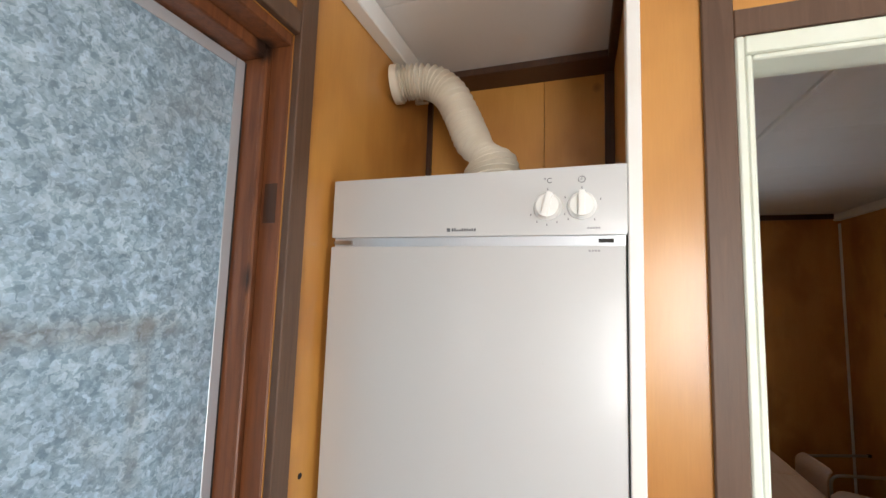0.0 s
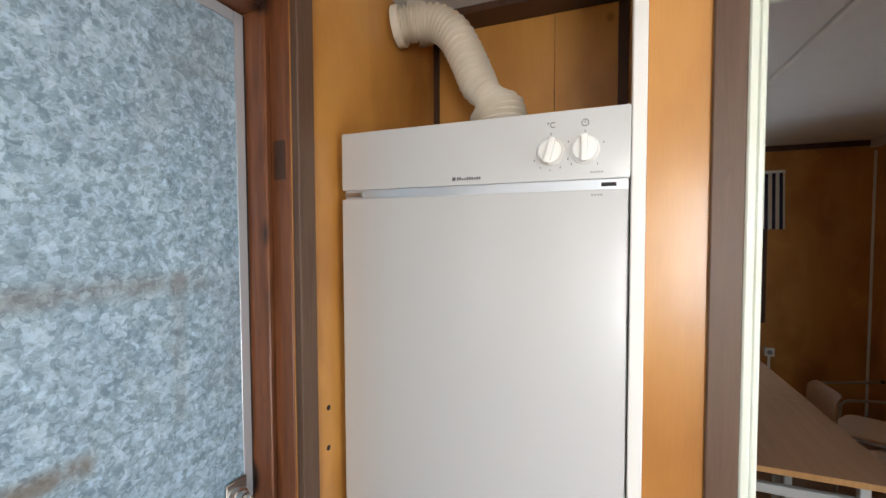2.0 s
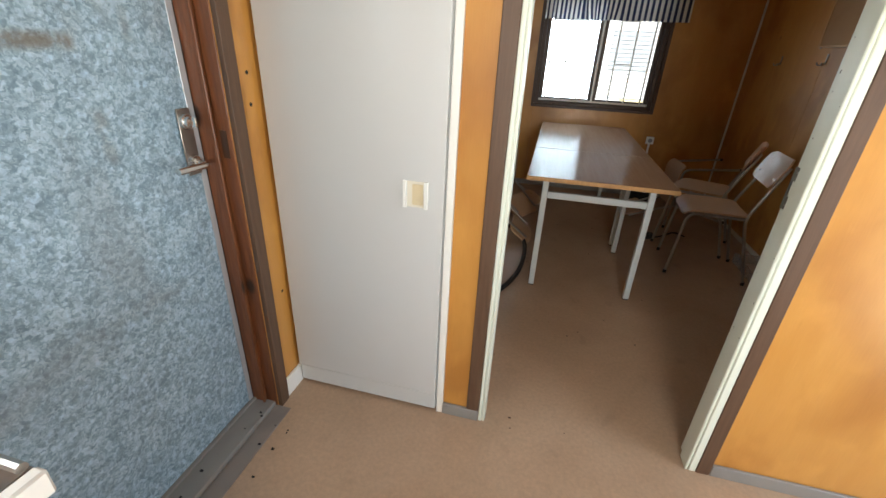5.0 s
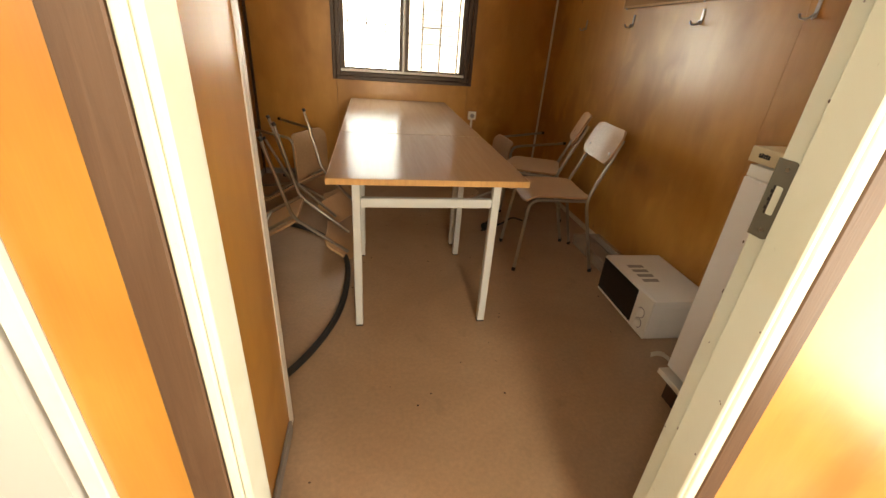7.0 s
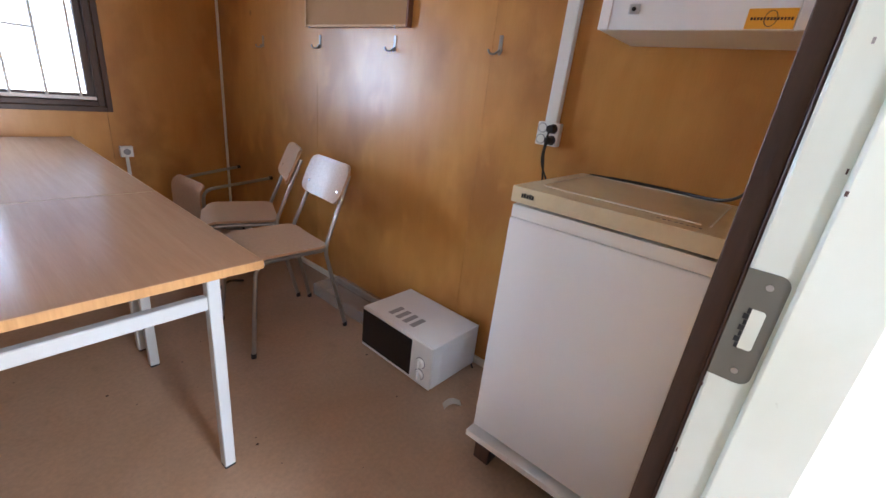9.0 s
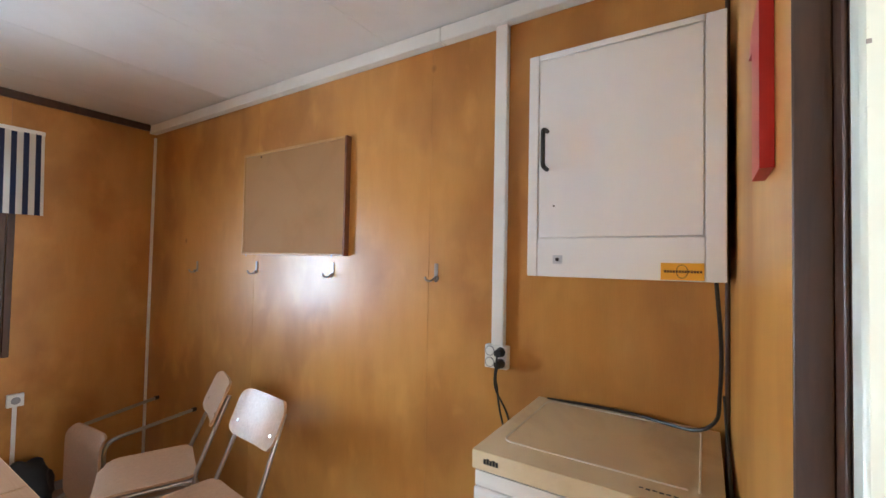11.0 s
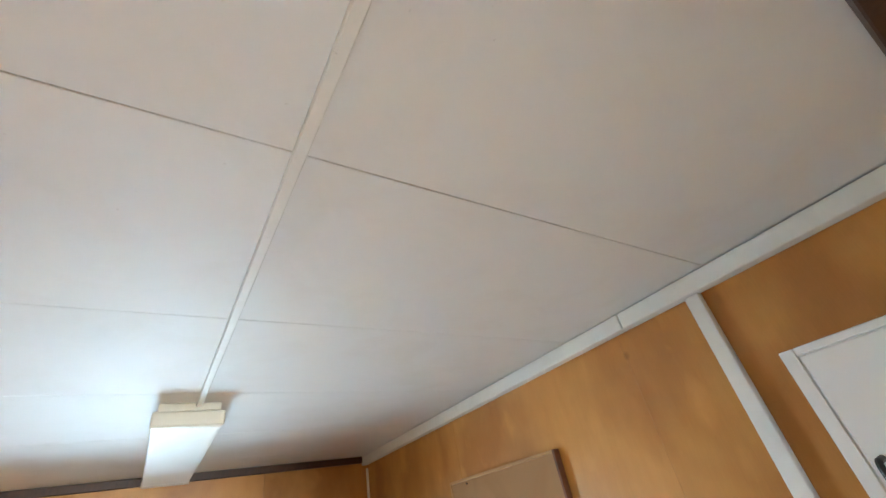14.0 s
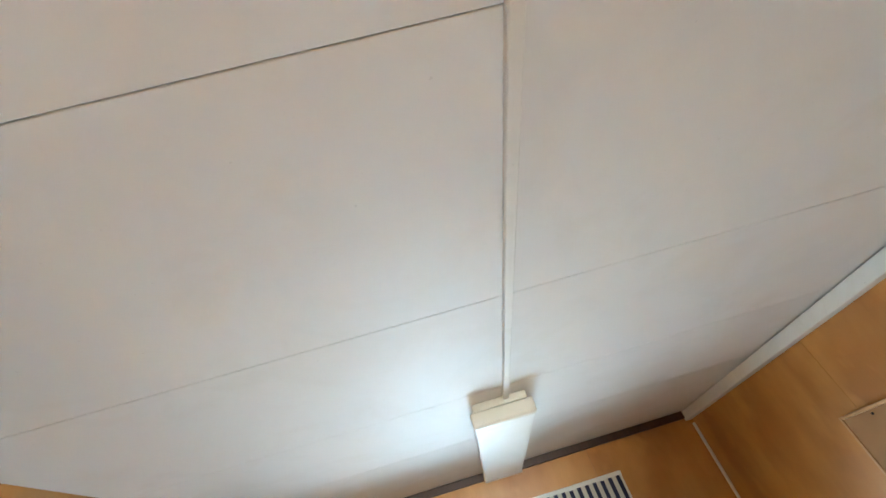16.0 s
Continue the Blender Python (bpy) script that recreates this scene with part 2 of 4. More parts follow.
SEATPLY = timber("worn_birch_seat_veneer", (0.47, 0.29, 0.17), (0.56, 0.36, 0.22), False, 0.32)

GLASS = bpy.data.materials.new("window_glass")
GLASS.use_nodes = True
b = GLASS.node_tree.nodes["Principled BSDF"]
b.inputs["Transmission Weight"].default_value, b.inputs["Roughness"].default_value, b.inputs["IOR"].default_value = 1.0, 0.0, 1.02
CLEAR = mat("clear_dusty_plastic", (0.75, 0.72, 0.70), 0.2)
CLEAR.node_tree.nodes["Principled BSDF"].inputs["Alpha"].default_value = 0.28

# curtain cotton: navy and white stripes by its own width
STRIPE = mat("striped_cotton", (0.6, 0.6, 0.58), 0.8)
g = Graph(STRIPE)
uv = g.node("ShaderNodeUVMap")
sep = g.node("ShaderNodeSeparateXYZ")
g.link(uv.outputs["UV"], sep.inputs[0])
fr = g.node("ShaderNodeMath")
fr.operation = "FRACT"
g.link(sep.outputs[0], fr.inputs[0])
c = g.ramp(fr.outputs[0], (0.0, (0.70, 0.68, 0.62)), (0.50, (0.70, 0.68, 0.62)), (0.54, (0.022, 0.03, 0.075)), (0.97, (0.022, 0.03, 0.075)))
g.base(g.mix(0.2, c, g.ramp(g.noise(300, detail=2), (0.3, (0.3,) * 3), (0.7, (0.7,) * 3)), "OVERLAY"))
tr = g.node("ShaderNodeBsdfTranslucent")
ms = g.node("ShaderNodeMixShader", Fac=0.35)
g.link(c, tr.inputs["Color"])
g.link(g.b.outputs[0], ms.inputs[1])
g.link(tr.outputs[0], ms.inputs[2])
g.link(ms.outputs[0], g.t.nodes["Material Output"].inputs["Surface"])

# ---- mesh helpers ----


def box(bm, x0, x1, y0, y1, z0, z1, bevel=0.0, seg=1):
    vs = [bm.verts.new(p) for p in ((x0, y0, z0), (x1, y0, z0), (x1, y1, z0), (x0, y1, z0), (x0, y0, z1), (x1, y0, z1), (x1, y1, z1), (x0, y1, z1))]
    fs = [bm.faces.new([vs[i] for i in q]) for q in ((3, 2, 1, 0), (4, 5, 6, 7), (0, 1, 5, 4), (1, 2, 6, 5), (2, 3, 7, 6), (3, 0, 4, 7))]
    if bevel:
        es = {e for f in fs for e in f.edges}
        bmesh.ops.bevel(bm, geom=list(es), offset=bevel, segments=seg, profile=0.7, affect="EDGES")
    return bm


def boxes(*rows, bevel=0.0, seg=1):
    bm = bmesh.new()
    for r in rows:
        box(bm, *r, bevel=bevel, seg=seg)
    return bm


def cyl(bm, a, b, r, seg=16, r2=None):
    a, b = Vector(a), Vector(b)
    q = (b - a).to_track_quat("Z", "Y")
    rings = []
    for p, rad in ((a, r), (b, r if r2 is None else r2)):
        rings.append([bm.verts.new(p + q @ Vector((rad * math.cos(2 * math.pi * i / seg), rad * math.sin(2 * math.pi * i / seg), 0))) for i in range(seg)])
    for i in range(seg):
        bm.faces.new((rings[0][i], rings[0][(i + 1) % seg], rings[1][(i + 1) % seg], rings[1][i]))
    bm.faces.new(rings[0][::-1])
    bm.faces.new(rings[1])
    return bm


def smooth_path(pts, steps=8):
    """Catmull-Rom through the points."""
    p = [Vector(q) for q in pts]
    p = [p[0] * 2 - p[1], *p, p[-1] * 2 - p[-2]]
    out = []
    for i in range(1, len(p) - 2):
        for k in range(steps):
            t = k / steps
            out.append(0.5 * ((2 * p[i]) + (p[i + 1] - p[i - 1]) * t + (2 * p[i - 1] - 5 * p[i] + 4 * p[i + 1] - p[i + 2]) * t * t
                              + (3 * p[i] - p[i - 1] - 3 * p[i + 1] + p[i + 2]) * t ** 3))
    return out + [p[-2]]


def fillet(pts, r, steps=5):
    """A polyline with rounded corners."""
    p = [Vector(q) for q in pts]
    out = [p[0]]
    for a, b, c in zip(p, p[1:], p[2:]):
        d1, d2 = (a - b), (c - b)
        k = min(r, d1.length * 0.45, d2.length * 0.45)
        s, e = b + d1.normalized() * k, b + d2.normalized() * k
        for i in range(steps + 1):
            t = i / steps
            out.append(s * (1 - t) ** 2 + b * 2 * t * (1 - t) + e * t * t)
    return out + [p[-1]]


def tube(bm, pts, r, seg=8, cap=True):
    """A pipe along a path; r may be a list."""
    pts = [Vector(p) for p in pts]
    rs = r if isinstance(r, list) else [r] * len(pts)
    up, rings = None, []
    for i, p in enumerate(pts):
        d = (pts[min(i + 1, len(pts) - 1)] - pts[max(i - 1, 0)]).normalized()
        if up is None:
            up = d.orthogonal().normalized()
        up = (up - d * up.dot(d)).normalized()
        side = d.cross(up)
        rings.append([bm.verts.new(p + (up * math.cos(2 * math.pi * k / seg) + side * math.sin(2 * math.pi * k / seg)) * rs[i]) for k in range(seg)])
    for a, b in zip(rings, rings[1:]):
        for k in range(seg):
            bm.faces.new((a[k], a[(k + 1) % seg], b[(k + 1) % seg], b[k]))
    if cap:
        bm.faces.new(rings[0][::-1])
        bm.faces.new(rings[-1])
    return bm


def mesh_object(name, bm, material, smooth=False):
    bmesh.ops.recalc_face_normals(bm, faces=bm.faces)
    me = bpy.data.meshes.new(name)
    bm.to_mesh(me)
    bm.free()
    me.materials.append(material)
    if smooth:
        for p in me.polygons:
            p.use_smooth = True
        me.set_sharp_from_angle(angle=radians(38))
    return new(name, me)


def part(name, bm, material, parent, label="", smooth=True):
    ob = mesh_object(name, bm, material, smooth)
    ob.parent = parent
    return tagged(ob, label)


def thing(name, label, category, m=None, group=""):
    ob = new(name)
    ob.empty_display_size = 0.1
    if m is not None:
        ob.matrix_world = m
    return tagged(ob, label, category, group)


def solid(name, bm, material, label, category, group="", smooth=True):
    return tagged(mesh_object(name, bm, material, smooth), label, category, group)


def structure(name, bm, material, label, smooth=False, category=""):
    return tagged(mesh_object(name, bm, material, smooth), label, category or name.split("_")[0], kind="structure")


# ---- plan ----
W, E, N, S = -0.008, 2.5, 3.43, -2.4   # inner faces of the outer walls
H = 2.305                              # ceiling
OUT = 0.12                             # outer wall thickness behind the plywood
P0, P1 = 0.0, 0.114                    # partition faces
SH = 0.012                             # plywood sheet

# ---- setting ----
structure("floor", boxes((W - 0.2, E + 0.2, S - 0.2, N + 0.2, -0.08, 0)), VINYL, "worn beige-brown sheet vinyl floor")
bm = boxes((W - 0.2, E + 0.2, S - 0.2, N + 0.2, H + 0.012, H + 0.1))
y = 0.107 - 0.593 * 5
while y < N + 0.1:
    a, b = max(y + 0.0009, S), min(y + 0.5921, N + 0.02)
    if b > a:
        box(bm, W - 0.02, E + 0.02, a, b, H, H + 0.011, 0.001)
    y += 0.593
structure("ceiling", bm, CEIL, "white ceiling boards with fine open joints")


def sheets(parent, axis, face, lo, hi, z0, z1, cuts, inward):
    """Plywood sheets on a wall face: axis is the wall's normal."""
    edges = [lo, *cuts, hi]
    for a, b in zip(edges, edges[1:]):
        a2, b2 = a + 0.0005, b - 0.0005
        f0, f1 = sorted((face, face - inward * SH))
        r = (f0, f1, a2, b2, z0, z1) if axis == "x" else (a2, b2, f0, f1, z0, z1)
        part("plywood_sheet", boxes(r, bevel=0.0006), PLY, parent, smooth=False)


# west wall with the outer door's opening
NB = 0.56           # niche back
DY0, DY1, DH = -0.888, -0.164, 2.067
b0, b1 = W - SH - OUT, W - SH
west = structure("wall_west", boxes((b0, b1, S, -1.91, 0, H), (b0, b1, -1.91, -1.13, 0, 1.21), (b0, b1, -1.91, -1.13, 1.89, H), (b0, b1, -1.13, DY0 - 0.02, 0, H), (b0, b1, DY0 - 0.02, DY1 + 0.02, DH + 0.02, H), (b0, b1, DY1 + 0.02, N, 0, H)),
                 BROWN, "outer wall clad in varnished birch plywood")
sheets(west, "x", W, S, -1.91, 0, H, (), 1)
sheets(west, "x", W, -1.91, -1.13, 0, 1.21, (), 1)
sheets(west, "x", W, -1.91, -1.13, 1.89, H, (), 1)
sheets(west, "x", W, -1.13, DY0, 0, H, (), 1)
sheets(west, "x", W, DY0, DY1, DH, H, (), 1)
sheets(west, "x", W, DY1, NB, 0, H, (), 1)
sheets(west, "x", W, NB + 0.06, N, 0, H, (1.25, 2.45), 1)
# east wall with the hall's outer doorway
HY0, HY1, HZ0, HZ1 = -1.05, -0.14, 0.16, 2.02
e0, e1 = E + SH, E + SH + OUT
east = structure("wall_east", boxes((e0, e1, S, HY0, 0, H), (e0, e1, HY0, HY1, HZ1, H), (e0, e1, HY0, HY1, 0, HZ0), (e0, e1, HY1, N, 0, H)),
                 WHITE, "outer wall clad in varnished birch plywood with cloudy stains")
sheets(east, "x", E, S, HY0, 0, H, (), -1)
sheets(east, "x", E, HY0, HY1, HZ1, H, (), -1)
sheets(east, "x", E, HY1, P0, 0, H, (), -1)
sheets(east, "x", E, P1, N, 0, H, (1.09, 2.235), -1)
structure("sill_east", boxes((E - 0.012, E + 0.14, HY0 + 0.001, HY1 - 0.001, 0.0, HZ0 + 0.005), bevel=0.003), WHITE, "white-painted sill of the hall's bright opening", category="sill")
# north wall with the window's opening
WX0, WX1, WZ0, WZ1 = 0.665, 1.785, 0.855, 1.98
n0, n1 = N + SH, N + SH + OUT
north = structure("wall_north", boxes((W - 0.1, WX0, n0, n1, 0, H), (WX1, E + 0.1, n0, n1, 0, H), (WX0, WX1, n0, n1, 0, WZ0), (WX0, WX1, n0, n1, WZ1, H)),
                  DARK, "end wall clad in varnished birch plywood round a window")
sheets(north, "y", N, W, WX0, 0, H, (), -1)
sheets(north, "y", N, WX0, WX1, 0, WZ0, (), -1)
sheets(north, "y", N, WX0, WX1, WZ1, H, (), -1)
sheets(north, "y", N, WX1, E, 0, H, (), -1)
# south end of the hall
south = structure("wall_south", boxes((W - 0.1, 0.75, S - 0.1, S - SH, 0, H), (1.75, E + 0.1, S - 0.1, S - SH, 0, H), (0.75, 1.75, S - 0.1, S - SH, 0, 0.9), (0.75, 1.75, S - 0.1, S - SH, 1.9, H)), BROWN, "plywood end wall of the hall with a window opening")
sheets(south, "y", S, W, 0.75, 0, H, (), 1)
sheets(south, "y", S, 0.75, 1.75, 0, 0.9, (), 1)
sheets(south, "y", S, 0.75, 1.75, 1.9, H, (), 1)
sheets(south, "y", S, 1.75, E, 0, H, (), 1)

# partition with the inner doorway, and the cabinet's niche
JX0, JX1, JH = 0.777, 1.513, 1.990
NX = 0.684          # room side of the niche
NB = 0.56           # niche back
part_wall = structure("wall_partition", boxes((0.625, NX - SH, P0 + SH, NB + 0.02, 0, H), (W, NX - SH, NB + SH, NB + 0.06, 0, H),
                                              (NX - 0.001, JX0 - 0.0145, P0 + SH, P1 - SH, 0, H), (JX1 + 0.0505, E, P0 + SH, P1 - SH, 0, H), (JX1 + 0.0245, JX1 + 0.0505, P0 + SH, 0.0882, 0, JH + 0.034),
                                              (JX0 - 0.0145, JX1 + 0.0505, P0 + SH, P1 - SH, JH + 0.034, H)),
                      BROWN, "plywood partition between hall and room with a niche")
sheets(part_wall, "y", P0, 0.620, JX0 - 0.0145, 0, H, (), -1)
sheets(part_wall, "y", P0, JX1 + 0.0245, E, 0, H, (), -1)
sheets(part_wall, "y", P0, JX0 - 0.0145, JX1 + 0.0245, JH + 0.034, H, (), -1)
sheets(part_wall, "y", P1, NX, JX0 - 0.0145, 0, H, (), 1)
sheets(part_wall, "y", P1, JX1 + 0.0505, E, 0, H, (), 1)
sheets(part_wall, "y", P1, JX0 - 0.0145, JX1 + 0.0505, JH + 0.034, H, (), 1)
sheets(part_wall, "x", NX, P1, NB + 0.06, 0, H, (), 1)
sheets(part_wall, "x", 0.613, P0 + 0.03, NB, 0, H, (), -1)
sheets(part_wall, "y", NB, W, 0.613, 0, H, (0.40,), -1)
sheets(part_wall, "y", NB + 0.072, W, NX - 0.014, 0, H, (), 1)

# inner doorway's frame
frame_in = tagged(new("door_frame"), "pale painted inner door frame without a door", "door frame", kind="structure")
for x0, x1, x2 in ((JX0 - 0.014, JX0, JX0 + 0.011), (JX1 + 0.024, JX1, JX1 - 0.011)):
    lo, hi = sorted((x0, x1))
    part("jamb", boxes((lo, hi, -0.010, 0.0885, 0, JH + 0.033), bevel=0.003), JAMB, frame_in)
    lo, hi = sorted((x1, x2))
    part("door_stop", boxes((lo, hi, -0.008, 0.052, 0, JH), bevel=0.003), JAMB, frame_in)
part("head", boxes((JX0, JX1, -0.0095, 0.0885, JH, JH + 0.033), bevel=0.003), JAMB, frame_in)
part("head_stop", boxes((JX0 + 0.011, JX1 - 0.011, -0.008, 0.052, JH - 0.011, JH), bevel=0.003), JAMB, frame_in)

rng = random.Random(11)
for i in range(26):
    cz, cy = rng.uniform(0.25, 1.75), rng.choice((0.0, 0.0495, 0.053, 0.07, 0.086)) + rng.uniform(-0.004, 0.004)
    fx_ = JX1 - 0.0112 if cy < 0.0515 else JX1 - 0.0002
    r1, r2 = rng.uniform(0.0006, 0.0014), rng.uniform(0.001, 0.0032)
    part("paint_chip", boxes((fx_ - 0.0004, fx_, cy - r1, cy + r1, cz - r2, cz + r2)), GREY if i % 3 else DARK, frame_in, smooth=False)

# brown trims
structure("trim_1", boxes((0.715, 0.762, -0.011, -0.0005, 0, H), bevel=0.002), BROWN, "brown-stained upright trim", category="trim")
structure("trim_2", boxes((JX1 + 0.0245, JX1 + 0.067, -0.011, -0.0005, 0, JH + 0.034), bevel=0.002), BROWN, "brown-stained upright trim", category="trim")
structure("trim_3", boxes((0.762, JX1 + 0.067, -0.0112, -0.0005, JH + 0.0345, JH + 0.080), bevel=0.002), BROWN, "brown-stained trim over the doorway", category="trim")
structure("trim_4", boxes((JX1 + 0.0245, JX1 + 0.0500, 0.0885, 0.0918, 0, JH + 0.0335), (JX1 + 0.0465, JX1 + 0.0500, 0.0920, P1 + 0.0015, 0, JH + 0.0335),
                          (JX0 - 0.06, JX1 + 0.062, P1 + 0.0005, P1 + 0.018, JH + 0.036, JH + 0.08), bevel=0.001), DARK, "dark brown casing round the doorway", category="trim")
structure("trim_5", boxes((W, E - 0.046, N - 0.022, N - 0.0005, H - 0.045, H - 0.001), bevel=0.003), DARK, "dark brown ceiling trim", category="trim")
structure("trim_6", boxes((0.69, E - 0.0005, P1 + 0.0005, P1 + 0.030, H - 0.035, H - 0.001), bevel=0.003), DARK, "dark brown ceiling trim", category="trim")
structure("trim_7", boxes((E - 0.012, E - 0.0005, P1 + 0.0005, P1 + 0.012, 0, H - 0.036), bevel=0.003), DARK, "dark brown corner trim", category="trim")
structure("trim_8", boxes((W + 0.0005, W + 0.02, N - 0.02, N - 0.0005, 0, H - 0.051), bevel=0.003), DARK, "dark brown corner trim", category="trim")
structure("trim_9", boxes((W, 0.612, NB - 0.105, NB - 0.0005, H - 0.024, H - 0.001), (W + 0.0005, W + 0.018, NB - 0.018, NB - 0.0005, 1.2, H - 0.025),
                          (0.584, 0.6125, NB - 0.018, NB - 0.0005, 1.2, H - 0.025), (0.590, 0.6125, 0.03, NB - 0.106, H - 0.03, H - 0.001), bevel=0.002),
          DARK, "dark brown trim inside the niche", category="trim")
structure("trim_10", boxes((E - 0.016, E - 0.0005, N - 0.016, N - 0.0005, 0.0, H - 0.082), bevel=0.003), WHITE, "thin white corner strip", category="trim")
structure("trim_11", boxes((NX - 0.02, NX + 0.004, NB + 0.0605, NB + 0.078, 0, H), (NX + 0.0005, NX + 0.004, NB + 0.036, NB + 0.060, 0, H), bevel=0.001), WHITE,
          "white corner strip on the niche", category="trim")
structure("post", boxes((0.596, 0.6195, -0.012, 0.028, 0, H), bevel=0.002), WHITE, "white-painted post beside the drying cabinet")
structure("baseboard_1", boxes((0.6205, 0.7615, -0.0135, -0.0005, 0, 0.05), (JX1 + 0.068, E, -0.012, -0.0005, 0, 0.05), bevel=0.002), GREY, "grey vinyl skirting", category="baseboard")
structure("baseboard_2", boxes((W + 0.0005, W + 0.012, -0.116, -0.002, 0, 0.085), bevel=0.002), WHITE, "short white skirting board", category="baseboard")
structure("baseboard_3", boxes((E - 0.014, E - 0.0005, P1 + 0.02, N - 0.02, 0, 0.035), bevel=0.003), OLDWHITE, "low white skirting strip", category="baseboard")
structure("baseboard_4", boxes((NX + 0.0005, NX + 0.010, P1 + 0.016, NB + 0.03, 0, 0.05), (W + 0.0005, W + 0.012, 0.72, N - 0.02, 0, 0.05), (W + 0.02, E - 0.02, N - 0.012, N - 0.0005, 0, 0.05), bevel=0.002), GREY,
          "grey vinyl skirting", category="baseboard")

# ---- outer door ----
lining = tagged(new("door_lining"), "red-brown stained pine door lining with knots", "door frame", kind="structure")
part("outer_jamb", boxes((W - 0.16, -0.058, DY1 - 0.014, DY1 + 0.02, 0.0, DH + 0.02), bevel=0.003), PINE, lining)
part("inner_jamb", boxes((-0.0575, W - 0.001, DY1 - 0.002, DY1 + 0.02, 0.0, DH + 0.02), bevel=0.003), PINE, lining)
part("bead", boxes((-0.062, -0.050, DY1 - 0.020, DY1 - 0.0145, 0.0, DH - 0.03), bevel=0.003), PINE, lining)
part("hinge_jamb", boxes((W - 0.16, W - 0.001, DY0 - 0.02, DY0 + 0.004, 0.0, DH + 0.02), bevel=0.003), PINE, lining)
part("outer_head", boxes((W - 0.16, -0.058, DY0 + 0.005, DY1 - 0.0145, DH - 0.045, DH + 0.02), bevel=0.003), PINE, lining)
part("inner_head", boxes((-0.0575, W - 0.001, DY0 + 0.005, DY1 - 0.0025, DH - 0.022, DH + 0.02), bevel=0.003), PINE, lining)
part("strike_recess", boxes((-0.048, -0.020, DY1 - 0.0032, DY1 - 0.001, 1.70, 1.775), (-0.046, -0.024, DY1 - 0.0032, DY1 - 0.001, 0.98, 1.06)), DARK, lining, "dark lock recesses")
structure("trim_12", boxes((W + 0.0005, W + 0.018, DY1, DY1 + 0.048, 0, H), bevel=0.002), BROWN, "brown-stained door casing", category="trim")
structure("trim_13", boxes((W + 0.0005, W + 0.017, DY0 - 0.058, DY0, 0, DH + 0.05), bevel=0.002), BROWN, "brown-stained door casing", category="trim")
structure("trim_14", boxes((W + 0.0005, W + 0.0165, DY0, DY1, DH, DH + 0.045), bevel=0.002), BROWN, "brown-stained door casing", category="trim")

DX = -0.106
LY0, LY1, LZ0, LZ1 = DY0 + 0.006, DY1 - 0.018, 0.034, DH - 0.05
door = tagged(new("door_1"), "closed outer door faced with mottled galvanised sheet", "door", kind="structure")
part("leaf", boxes((DX - 0.045, DX, LY0, LY1, LZ0, LZ1), bevel=0.002), GALV, door, "mottled galvanised steel sheet")
part("edge_strip", boxes((DX + 0.0003, DX + 0.003, LY1 - 0.022, LY1 - 0.001, LZ0, LZ1), (DX + 0.0003, DX + 0.003, LY0, LY0 + 0.02, LZ0, LZ1),
                         (DX + 0.0003, DX + 0.003, LY0 + 0.021, LY1 - 0.023, LZ1 - 0.022, LZ1), bevel=0.001), ALU, door, "pale folded metal edge")
part("seal", boxes((DX - 0.03, DX + 0.001, LY1 + 0.0005, LY1 + 0.004, LZ0, LZ1)), RUBBER, door, "black rubber seal")
HY = -0.226
fit_plate = part("lock_plate", boxes((DX + 0.0035, DX + 0.008, HY - 0.023, HY + 0.023, 0.940, 1.122), bevel=0.0018), STEEL, door, "satin steel lock plate")
bm = cyl(bmesh.new(), (DX + 0.0082, HY, 1.087), (DX + 0.016, HY, 1.087), 0.023, 24, 0.020)
cyl(bm, (DX + 0.0162, HY, 1.087), (DX + 0.026, HY, 1.087), 0.016, 20, 0.014)
cyl(bm, (DX + 0.0262, HY, 1.087), (DX + 0.029, HY, 1.087), 0.009, 16)
box(bm, DX + 0.0292, DX + 0.045, HY - 0.004, HY + 0.004, 1.074, 1.100, 0.0015)
part("thumb_turn", bm, POLISHED, fit_plate, "polished thumb turn")
bm = cyl(bmesh.new(), (DX + 0.0082, HY, 0.974), (DX + 0.018, HY, 0.974), 0.024, 24, 0.020)
cyl(bm, (DX + 0.0182, HY, 0.974), (DX + 0.026, HY, 0.974), 0.014, 18)
tube(bm, fillet([(DX + 0.024, HY, 0.974), (DX + 0.056, HY, 0.974), (DX + 0.058, HY - 0.106, 0.977)], 0.014), 0.0092, 12)
part("handle", bm, POLISHED, fit_plate, "polished lever handle")
bm = bmesh.new()
box(bm, DX - 0.05, W - 0.01, DY0, DY1, 0.0, 0.022, 0.003)
box(bm, DX - 0.05, DX + 0.012, DY0, DY1, 0.022, 0.032, 0.002)
structure("threshold", bm, GREY, "scuffed dark grey door threshold")
structure("floor_strip", boxes((W - 0.0095, 0.048, DY0, DY1, 0.0, 0.004), bevel=0.0015), painted("worn_grey_strip", (0.23, 0.20, 0.18), 0.45, (0.13, 0.11, 0.1), 0.7),
          "worn grey strip on the floor by the door", category="trim")
rng = random.Random(5)
bm = bmesh.new()
for _ in range(16):
    px, py, r = rng.uniform(-0.07, 0.1), rng.uniform(-0.75, -0.2), rng.uniform(0.002, 0.005)
    pz = 0.0225 if px < W - 0.012 else 0.0045 if px < 0.046 else 0.0003
    box(bm, px - r, px + r, py - r * 0.7, py + r * 0.7, pz, pz + r * 0.8)
tagged(solid("grit", bm, SLOT, "dark crumbs of dirt along the threshold", "dirt"), kind="stuff")
